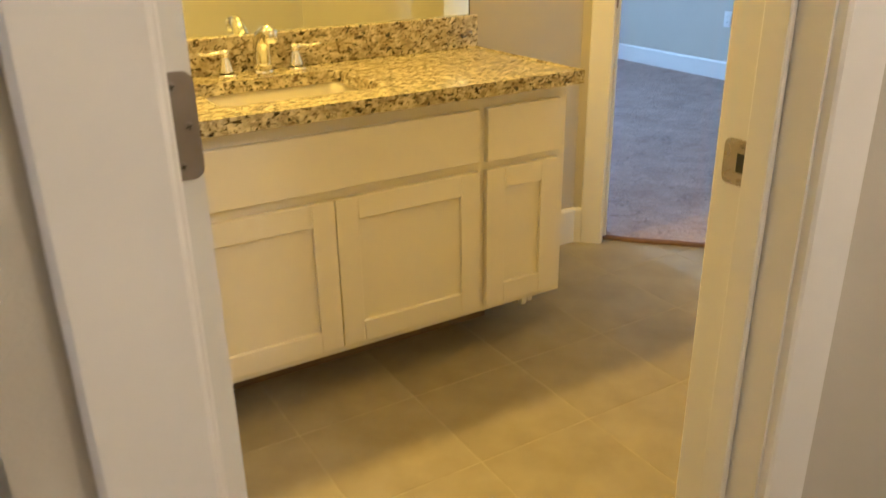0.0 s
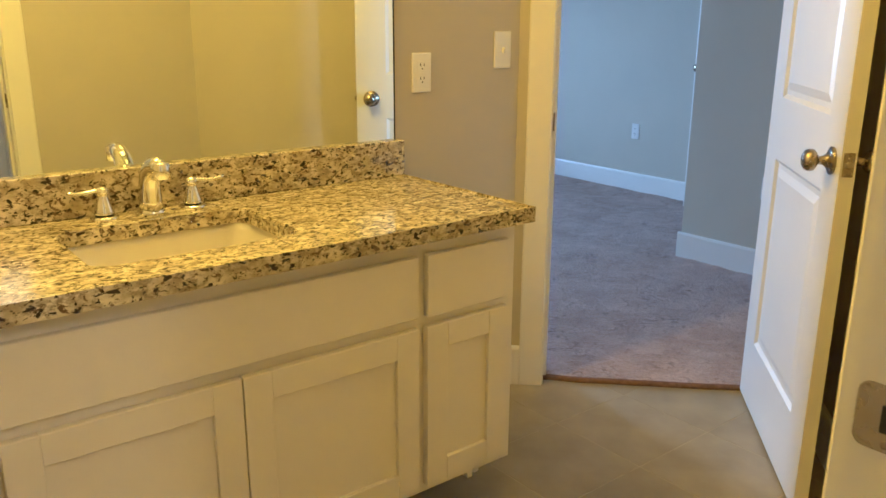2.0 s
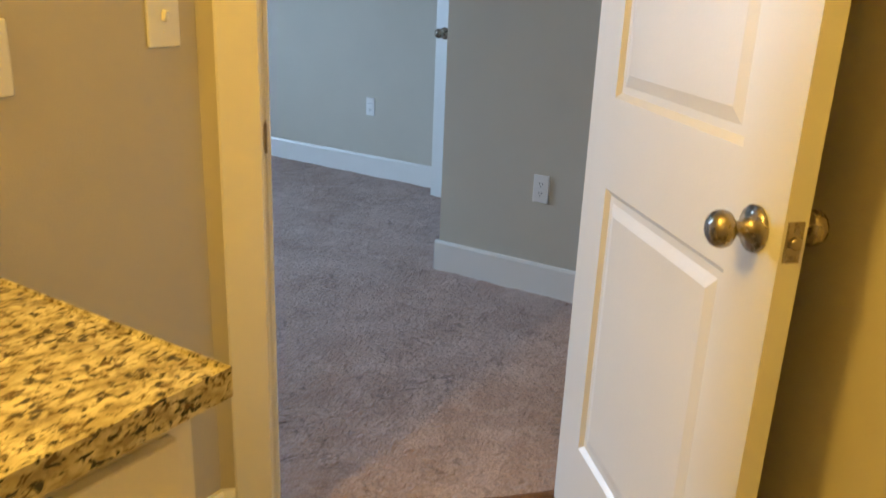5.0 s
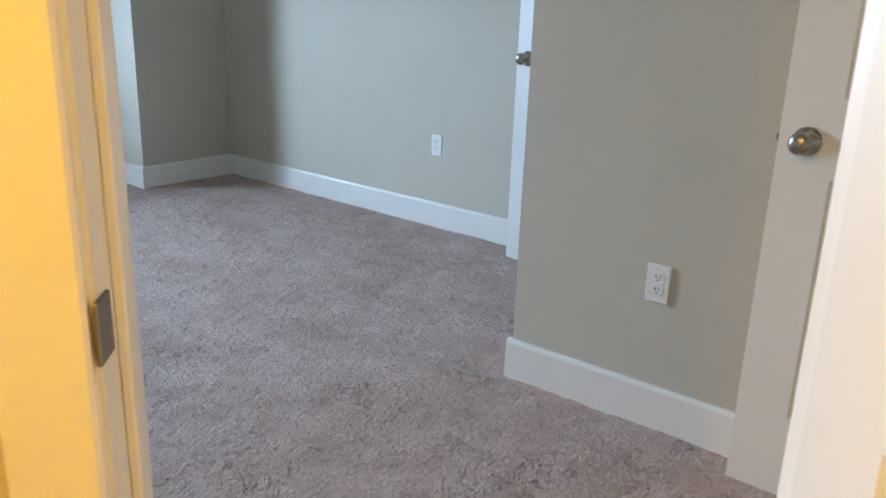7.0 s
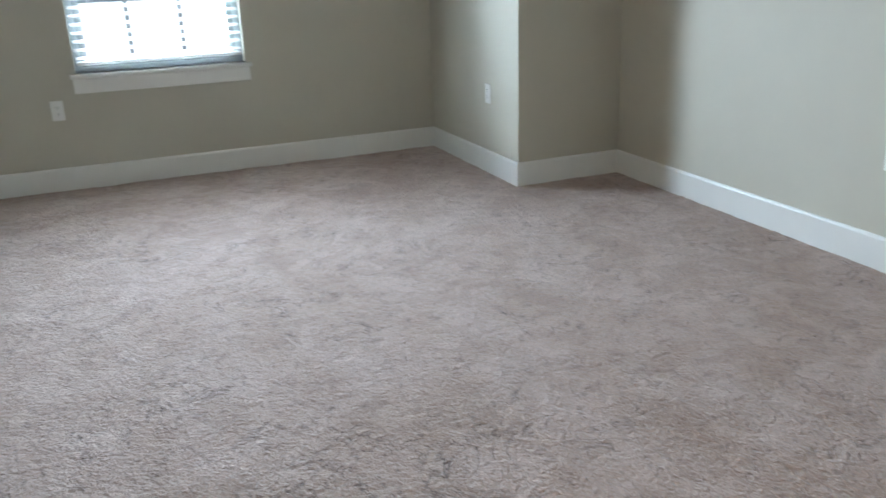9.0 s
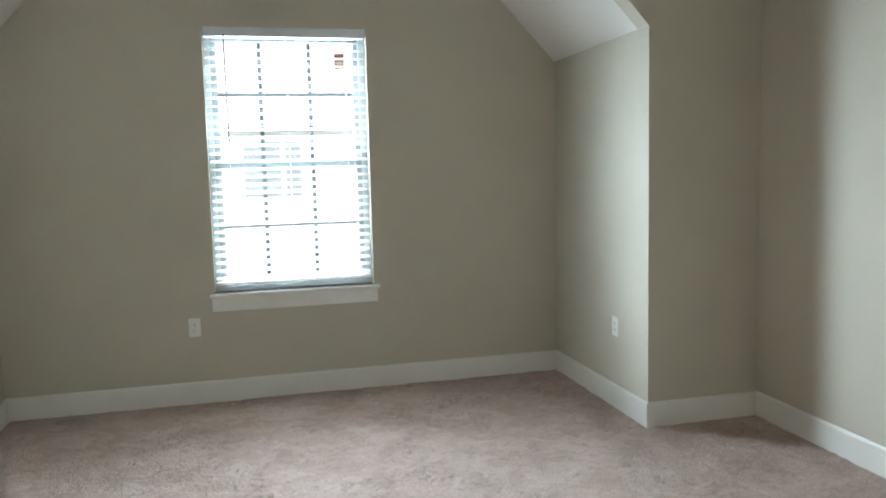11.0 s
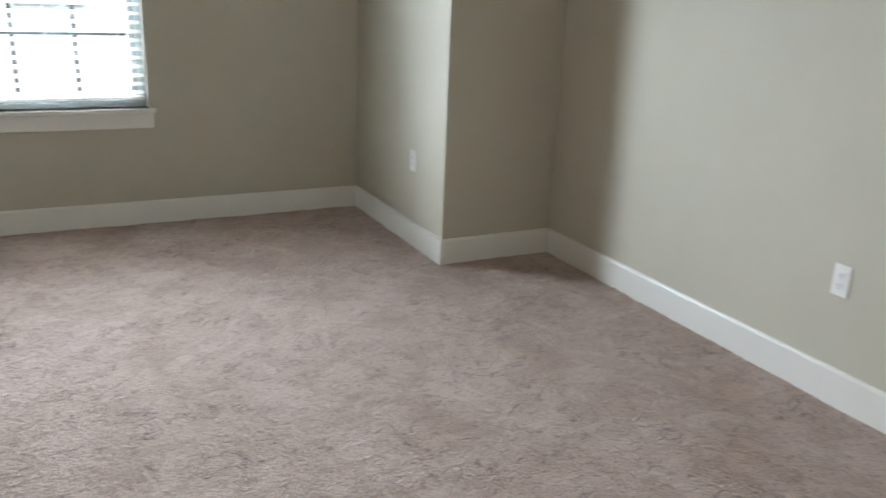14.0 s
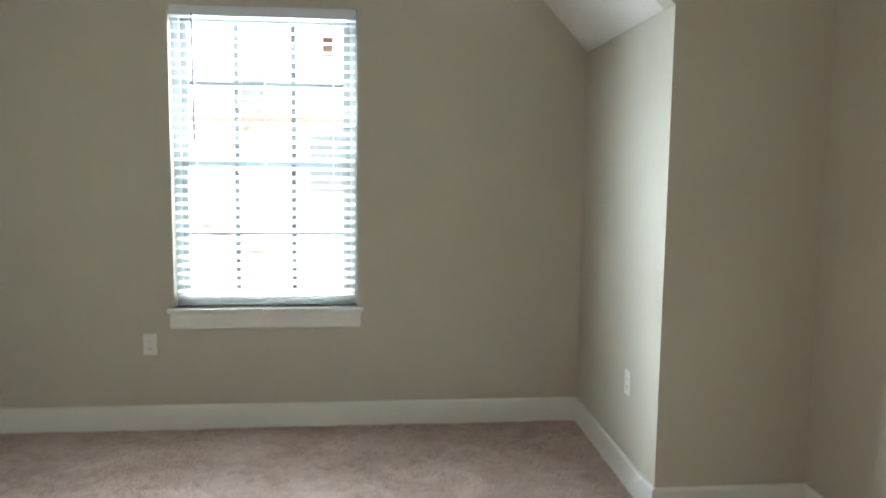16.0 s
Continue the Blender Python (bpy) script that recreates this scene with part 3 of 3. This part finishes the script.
outlet("outlet", 1.891, YV, 1.118, 0, "white duplex outlet on bathroom wall beside mirror")
outlet("light_switch", 2.214, YV, 1.179, 0, "white toggle light switch on bathroom wall", "switch")
outlet("outlet", 2.428, YW, 0.488, 0, "white duplex outlet on wall below the window")
outlet("outlet", XD + 0.006, 7.23, 0.490, -88.9, "white duplex outlet on dormer side wall")
outlet("outlet", XR - 0.0461, 4.972, 0.465, -91.4, "white duplex outlet on long bedroom wall")
outlet("outlet", 4.170, 3.120, 0.464, -90, "white duplex outlet on jutting bedroom wall")

# ---- doors ----


def panel_door(width, height=2.03, thick=0.035):
    """A two-panel door along x from its hinge, its faces at y = 0 and y = thick."""
    st = 0.13
    rows = ((0.232, 0.858), (1.045, height - 0.115))
    bm = bmesh.new()
    add_box(bm, 0, 0.009, 0.008, width, thick - 0.009, height)
    pieces = [(0, 0.008, st, height), (width - st, 0.008, width, height), (st, 0.008, width - st, rows[0][0]),
              (st, rows[0][1], width - st, rows[1][0]), (st, rows[1][1], width - st, height)]
    for y0, y1 in ((0, 0.0095), (thick - 0.0095, thick)):
        for a in pieces:
            add_box(bm, a[0], y0, a[1], a[2], y1, a[3])
    for side in (0, 1):
        for z0, z1 in rows:
            # sunk moulding and raised field
            lev = [(0.0, 0.0), (0.012, 0.0085), (0.026, 0.0085), (0.05, 0.003)]
            loops = []
            for inset, dep in lev:
                y = dep if side == 0 else thick - dep
                loops.append([bm.verts.new(p) for p in ((st + inset, y, z0 + inset), (width - st - inset, y, z0 + inset), (width - st - inset, y, z1 - inset), (st + inset, y, z1 - inset))])
            for a, b in zip(loops, loops[1:]):
                for i in range(4):
                    j = (i + 1) % 4
                    bm.faces.new((a[i], a[j], b[j], b[i]))
            bm.faces.new(loops[-1])
    return bm


def knob_bm(way):
    prof = [(0.0340, 0.0), (0.0345, 0.004), (0.0335, 0.0065), (0.0250, 0.0095), (0.0180, 0.0135), (0.0132, 0.0190), (0.0112, 0.025), (0.0108, 0.033), (0.0125, 0.036), (0.0195, 0.0385), (0.0250, 0.043), (0.0275, 0.050), (0.0270, 0.057), (0.0235, 0.064), (0.0165, 0.069), (0.0085, 0.0715), (0.002, 0.072)]
    bm = lathe(prof, 28)
    bm.transform(Matrix.Rotation(radians(90 if way < 0 else -90), 4, "X"))
    return bm


def door(name, hinge, angle, width, label, knob_z=0.94, thick=0.035, latch=True, hinges=True):
    ob = empty(name, pose(hinge[0], hinge[1], 0, 0, 0, angle), label, "door")
    slab = part("slab", panel_door(width, thick=thick), DOORW, ob)
    for way, y in ((-1, 0.0), (1, thick)):
        k = part("knob", knob_bm(way), NICKEL, ob, "brushed nickel round door knob", smooth=True)
        k.location = (width - 0.066, y, knob_z)
    if latch:
        lp = part("latch_plate", boxm(width - 0.001, 0.005, knob_z - 0.029, width + 0.0015, thick - 0.005, knob_z + 0.029, bevel=0.0007), NICKEL, ob, "nickel latch plate")
        bolt = lathe([(0.0085, 0.0), (0.0085, 0.007), (0.0065, 0.0095), (0.001, 0.010)], 16)
        bolt.transform(pose(width + 0.001, thick / 2, knob_z, 0, 90, 0))
        part("latch_bolt", bolt, NICKEL, lp, smooth=True)
        for z in (-0.022, 0.022):
            part("screw", boxm(width + 0.001, thick / 2 - 0.003, knob_z + z - 0.003, width + 0.0022, thick / 2 + 0.003, knob_z + z + 0.003, bevel=0.001), BRONZE, lp)
    for z in (0.2, 1.05, 1.85) if hinges else ():
        part("hinge", lathe([(0.006, z - 0.045), (0.006, z + 0.045)], 10), BRONZE, ob, "aged nickel hinge barrel", smooth=True)
    return ob


door("bathroom_door", (2.893, 2.425), 180 + 42.2, 0.76, "white two-panel bathroom door, open into the bathroom", 0.942, hinges=False)
door("entrance_door", (5.190, 3.610), 82.0, 0.76, "white two-panel bedroom entrance door, standing open", 0.977)
door("closet_room_door", (0.60, -0.345), 0, 0.72, "white two-panel door, closed in the small room", 0.94)
door("closet_door", (4.07, 2.11), 88, 0.71, "white two-panel closet door, open against the wall", 0.94)

# ---- door frames ----


def casing(name, m, width, height, depth, wide=0.07, label="white painted door casing and jamb", back=True):
    """Jambs and casings of an opening along x from 0 to width in a wall whose front is y = 0 and back y = depth."""
    ob = empty(name, m, label, "door frame", kind="structure")
    j = 0.018
    for x0, x1 in ((0, j), (width - j, width)):
        part("jamb", boxm(x0, -0.002, 0, x1, depth + 0.002, height), TRIM, ob)
    part("head_jamb", boxm(j, -0.002, height - j, width - j, depth + 0.002, height), TRIM, ob)
    wide -= 0.013
    prof = [(-0.013, 0), (-0.013, -0.013), (-0.009, -0.017), (wide - 0.005, -0.017), (wide, -0.013), (wide, 0)]
    for side in ((0, 1) if back else (0,)):
        y0, sg = (0, 1) if side == 0 else (depth, -1)
        for flip in (0, 1):
            pts = [((width - 0.0 + a - 0.0, y0 + sg * b) if flip else (-a, y0 + sg * b)) for a, b in prof]
            part("casing", prism(pts, 0, height + 0.005), TRIM, ob)
        pts = [(y0 + sg * b, height + a) for a, b in prof]
        part("head_casing", prism(pts, -wide, width + wide, "x"), TRIM, ob)
    return ob


def stops(ob, width, height, y0, y1, j=0.018):
    for x0, x1 in ((j, j + 0.011), (width - j - 0.011, width - j)):
        part("door_stop", boxm(x0, y0, 0, x1, y1, height - j - 0.011, bevel=0.002), TRIM, ob)
    part("door_stop", boxm(j, y0, height - j - 0.011, width - j, y1, height - j, bevel=0.002), TRIM, ob)


f2 = casing("door_frame_bedroom", frame_m(PD, DIA), DW, 2.06, T, wide=0.084)
stops(f2, DW, 2.06, 0.045, 0.085)
part("strike_plate", boxm(0.0165, -0.012, 0.917, 0.0215, 0.028, 0.976, bevel=0.001), BRONZE, f2, "dark nickel strike plate")
f1 = casing("door_frame_entry", frame_m((DOOR1[1], YD), (-1, 0)), DOOR1[1] - DOOR1[0], 2.06, T, wide=0.085)
stops(f1, DOOR1[1] - DOOR1[0], 2.06, 0.041, 0.078)
JW = DOOR1[1] - DOOR1[0]


def plate_outline(h, w, r, lo, hi, steps=5):
    """A plate in the y, z plane, square at y = 0 and round at y = w, from x = lo to hi."""
    pts = [(0, -h / 2)]
    for cy, cz, a0 in ((w - r, -h / 2 + r, -90), (w - r, h / 2 - r, 0)):
        for k in range(steps + 1):
            a = radians(a0 + 90 * k / steps)
            pts.append((cy + r * math.cos(a), cz + r * math.sin(a)))
    pts.append((0, h / 2))
    return prism(pts, lo, hi, "x")


entry_door = door("entry_door", (0.444, 1.313), 88.5, 0.685, "white two-panel door, standing open into the bathroom", 0.95, hinges=False)
leaf_bm = plate_outline(0.092, 0.026, 0.010, 0, 0.0022)
leaf_bm.transform(pose(0.4185, 1.3125, 1.076, 0, 0, -90))
leaf = tagged(mesh_object("hinge_leaf", leaf_bm, BRONZE), "aged nickel hinge leaf screwed to the door edge", "hinge")
for dx, dz in ((0.007, 0.034), (0.017, 0.0), (0.008, -0.034)):
    for name, bm, mat, turn in (("screw", lathe([(0.0042, 0), (0.0042, 0.0008), (0.002, 0.0014)], 10), BRONZE, 0), ("screw_slot", boxm(-0.0005, -0.0026, 0.0010, 0.0005, 0.0026, 0.00155), SLOT, 20), ("screw_slot", boxm(-0.0005, -0.0026, 0.0010, 0.0005, 0.0026, 0.00155), SLOT, 110)):
        sc = part(name, bm, mat, leaf)
        sc.matrix_basis = pose(0.4185 + dx, 1.3103, 1.076 + dz, 90, 0, 0) @ pose(0, 0, 0, 0, 0, turn)
st_bm = plate_outline(0.058, 0.036, 0.010, 0, 0.0018)
st_bm.transform(Matrix.Translation((DOOR1[1] - 0.0202, 1.250, 0.950)))
strike = tagged(mesh_object("strike_plate", st_bm, NICKEL), "brass-toned strike plate on the door jamb", "strike plate")
part("bolt_hole", boxm(DOOR1[1] - 0.0208, 1.252, 0.938, DOOR1[1] - 0.0199, 1.265, 0.962), SLOT, strike)
for dz in (-0.022, 0.022):
    sc = part("screw", lathe([(0.0035, 0), (0.0035, 0.0006), (0.002, 0.001)], 10), BRONZE, strike, smooth=True)
    sc.matrix_basis = pose(DOOR1[1] - 0.0202, 1.259, 0.950 + dz, 0, -90, 0)

# rolled carpet edge at the threshold
roll = []
rn = 40
for k in range(rn + 1):
    u = 0.018 + (DW - 0.036) * k / rn
    w = 0.040 + 0.004 * noise.noise((u * 9, 1, 0)) + 0.010 * (2 * k / rn - 1) ** 4
    roll.append((PD[0] + u * R2 + w * R2, PD[1] - u * R2 + w * R2, 0.004))
structure("carpet_edge", tube(roll, [0.012] * (rn + 1), 10), CARPET_EDGE, "brown turned carpet edge at the threshold", "carpet").data.shade_smooth()
for x, y in ((1.655, YF + 0.04), (1.685, YF + 0.05)):
    at_world(part("mounting_bracket", boxm(x - 0.010, y - 0.010, 0.102, x + 0.010, y + 0.010, 0.1295, bevel=0.003), PLASTIC, vanity))

casing("door_frame_small_room", frame_m((1.34, -0.3), (-1, 0)), 0.76, 2.06, T, back=False)
casing("door_frame_closet", frame_m((4.075, NWY), (-1, 0)), 0.71, 2.06, T, back=False)
casing("door_frame_entrance", frame_m((ENT[1], 3.605), (-1, 0)), ENT[1] - ENT[0], 2.06, T, back=False)

# ---- baseboards ----
baseboard("baseboard_bath", (1.782, YV), C1)
baseboard("baseboard_slant", C1, (PD[0] - 0.071 * R2, PD[1] + 0.071 * R2))
baseboard("baseboard_slant_side", C2, C3)
baseboard("baseboard_window", (XL, YW), (XI, YW))
baseboard("baseboard_dormer_east", (XI, YW), (XD, YN - 0.016))
baseboard("baseboard_dormer_west", (XL, YN - 0.016), (XL, YW))
baseboard("baseboard_north_east", (XD, YN), (XR, YN))
baseboard("baseboard_east", (XR, YN), (XR - 0.08, 3.605))
baseboard("baseboard_jog", (XR - 0.096, 3.605), (ENT[1] + 0.067, 3.605))
baseboard("baseboard_jog", (ENT[0] - 0.067, 3.605), (4.170, 3.605))
baseboard("baseboard_near", (4.170, 3.621), (4.170, NWY))
baseboard("baseboard_west", (WX, 3.11), (WX, YN))

# ---- window ----
win = empty("window_1", pose(3.0585, YW, 0), "white double-hung window with grilles, sill and apron", "window", kind="structure")
WXA, WXB, WZA, WZB = 2.562, 3.555, 0.69, 2.31


def wpart(name, a, mat, parent, label="", bevel=0.0):
    return at_world(part(name, boxm(*a, bevel=bevel), mat, parent, label))


wpart("window_sill", (2.527, YW - 0.032, 0.663, 3.591, YW + 0.08, 0.69), TRIM, win, bevel=0.004)
wpart("apron", (2.539, YW - 0.016, 0.577, 3.577, YW - 0.0005, 0.6625), TRIM, win, bevel=0.003)
for a in ((WXA, YW + 0.08, WZA, WXA + 0.04, YW + 0.15, WZB), (WXB - 0.04, YW + 0.08, WZA, WXB, YW + 0.15, WZB), (WXA + 0.04, YW + 0.08, WZB - 0.04, WXB - 0.04, YW + 0.15, WZB), (WXA + 0.04, YW + 0.08, WZA, WXB - 0.04, YW + 0.15, WZA + 0.03)):
    wpart("window_frame", a, VINYL, win)


bpy.context.view_layer.update()


def sash_bm(z0, z1, y):
    x0, x1, r = WXA + 0.04, WXB - 0.04, 0.036
    bm = bmesh.new()
    for a in ((x0, z0, x0 + r, z1), (x1 - r, z0, x1, z1), (x0 + r, z0, x1 - r, z0 + r), (x0 + r, z1 - r, x1 - r, z1)):
        add_box(bm, a[0], y, a[1], a[2], y + 0.03, a[3])
    return bm


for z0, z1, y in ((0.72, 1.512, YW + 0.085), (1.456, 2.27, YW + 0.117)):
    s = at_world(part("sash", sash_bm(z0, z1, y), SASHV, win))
    s.matrix_parent_inverse = win.matrix_world.inverted()
    p = part("pane", boxm(WXA + 0.07, y + 0.013, z0 + 0.03, WXB - 0.07, y + 0.017, z1 - 0.03), GLASS, s)
    p.visible_shadow = False
    mid = 1.096 if z0 < 1 else 1.913
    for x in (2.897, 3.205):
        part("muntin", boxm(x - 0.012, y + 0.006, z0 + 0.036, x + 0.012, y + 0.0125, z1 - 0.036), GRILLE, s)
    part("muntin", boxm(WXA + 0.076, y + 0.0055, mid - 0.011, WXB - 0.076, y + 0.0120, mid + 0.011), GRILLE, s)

blind = empty("window_blind", pose(3.0585, YW + 0.04, 2.3), "white slatted window blind, lowered with open slats", "blind")
bpy.context.view_layer.update()
at_world(part("headrail", boxm(WXA + 0.006, YW - 0.004, 2.252, WXB - 0.006, YW + 0.075, 2.308, bevel=0.003), RAIL, blind))
slat_mesh = None
nsl = 31
for k in range(nsl):
    z = 0.775 + (2.225 - 0.775) * k / (nsl - 1)
    if slat_mesh is None:
        bm = bmesh.new()
        xs = (WXA + 0.012 - 3.0585, WXB - 0.012 - 3.0585)
        prof = [(-0.024, 0), (-0.012, 0.0022), (0, 0.003), (0.012, 0.0022), (0.024, 0)]
        pts = prof + [(y, zz - 0.0022) for y, zz in prof[::-1]]
        bm = prism(pts, xs[0], xs[1], "x")
        slat = part("slat", bm, SLAT, blind)
        slat_mesh = slat.data
    else:
        slat = new("slat", slat_mesh)
        slat.parent = blind
    slat.location = (0, 0, z - 2.3)
    slat.rotation_euler = (radians(17), 0, 0)
at_world(part("bottom_rail", boxm(WXA + 0.012, YW + 0.016, 0.735, WXB - 0.012, YW + 0.064, 0.755, bevel=0.004), SLAT, blind))
for x in (WXA + 0.13, 3.0585, WXB - 0.13):
    for y in (YW + 0.0145, YW + 0.0655):
        at_world(part("cord", boxm(x - 0.0012, y - 0.0006, 0.75, x + 0.0012, y + 0.0006, 2.27), CORD, blind))
at_world(part("wand", tube([(WXA + 0.125, YW - 0.008, 2.262), (WXA + 0.13, YW - 0.014, 1.6)], [0.004, 0.004], 8), WAND, blind, "dark thin tilt wand"))
sticker = tagged(mesh_object("window_sticker", boxm(3.368, YW + 0.1265, 2.075, 3.43, YW + 0.1285, 2.175), STICKER), "orange and brown paper sticker on window glass", "sticker")
part("pale_bar", boxm(3.376, YW + 0.1245, 2.09, 3.422, YW + 0.126, 2.13), PALE, sticker)

# ---- house across ----


def house():
    hy = 15.0
    ob = empty("house", pose(4, hy, -3.3), "white lap-sided house with tan trim across the yard", "house")
    at_world(part("wall", prism([(-6, -3.3), (14, -3.3), (14, 2.02), (-6, 2.02)], hy, hy + 8, "y"), SIDING, ob))
    at_world(part("roof", prism([(hy - 0.05, 2.03), (hy + 4, 4.67), (hy + 8.5, 2.03), (hy + 8.5, 1.97), (hy - 0.05, 1.97)], -6.4, 14.4, "x"), ROOFM, ob))
    at_world(part("fascia", boxm(-6.4, hy - 0.09, 1.965, 14.4, hy - 0.055, 2.035), TANWOOD, ob))
    at_world(part("gable", prism([(0.6, 2.05), (3.4, 2.05), (2.0, 3.37)], hy + 0.3, hy + 2.2, "y"), SIDING, ob))
    # dark window in the gable, a plain grey pane
    at_world(part("gable_window", boxm(1.97, hy + 0.26, 2.04, 2.26, hy + 0.32, 2.62), GREYPANE, ob, "dark gable window pane"))
    for p, q in (((1.86, 1.60), (2.26, 2.16)), ((1.40, 0.61), (2.30, 0.15))):
        rake = boxm(0, -0.04, -0.025, math.hypot(q[0] - p[0], q[1] - p[1]), 0.04, 0.025)
        rake.transform(pose(p[0], hy - 0.06, p[1], 0, -math.degrees(math.atan2(q[1] - p[1], q[0] - p[0])), 0))
        at_world(part("rake_board", rake, TANWOOD, ob, "tan sloping trim board"))
    for x in (2.86, 7.2, -1.5):
        w = at_world(part("window", boxm(x, hy - 0.03, 0.98, x + 0.90, hy + 0.02, 1.88), VINYL, ob))
        w.matrix_parent_inverse = ob.matrix_world.inverted()
        for x0, x1 in ((x + 0.05, x + 0.56), (x + 0.64, x + 0.85)):
            part("pane", boxm(x0, hy - 0.04, 1.04, x1, hy - 0.031, 1.42), GREYPANE, w)
            part("pane", boxm(x0, hy - 0.04, 1.47, x1, hy - 0.031, 1.82), GREYPANE, w)
    for k in range(28):
        z = -3.25 + k * 0.18
        at_world(part("siding_board", boxm(-6, hy - 0.016, z, 14, hy - 0.0005, z + 0.17), SIDING, ob))


bpy.context.view_layer.update()
house()

# ---- floor tiles ----
tile_mesh = None
tid = bpy.data.objects["floor"]
SW, SL = 0.34, 0.34
for i in range(-10, 3):
    for j in range(-11, 3):
        x, y = 2.54 + i * SW, 2.318 + j * SL
        if x < -0.8 or y > 3.0 or y < -1.2:
            continue
        cx, cy = x + SW / 2, y + SL / 2
        inside = [(px + py) < PD[0] + PD[1] + 0.04 for px in (x, x + SW) for py in (y, y + SL)]
        if not any(inside):
            continue
        if all(inside):
            if tile_mesh is None:
                t = part("tile", boxm(-SW / 2 + 0.002, -SL / 2 + 0.002, -0.008, SW / 2 - 0.002, SL / 2 - 0.002, -0.001, bevel=0.001), TILE, tid)
                tile_mesh = t.data
            else:
                t = new("tile", tile_mesh)
                t.parent = tid
            t.location = (cx, cy, 0)
        else:
            g = 0.002
            lim = PD[0] + PD[1] + 0.04
            poly = [(x + g, y + g), (x + SW - g, y + g), (x + SW - g, y + SL - g), (x + g, y + SL - g)]
            out = []
            for a, b in zip(poly, poly[1:] + poly[:1]):
                da, db = lim - a[0] - a[1], lim - b[0] - b[1]
                if da >= 0:
                    out.append(a)
                if da * db < 0:
                    k = da / (da - db)
                    out.append((a[0] + (b[0] - a[0]) * k, a[1] + (b[1] - a[1]) * k))
            if len(out) > 2:
                part("tile", prism(out, -0.008, -0.001), TILE, tid)
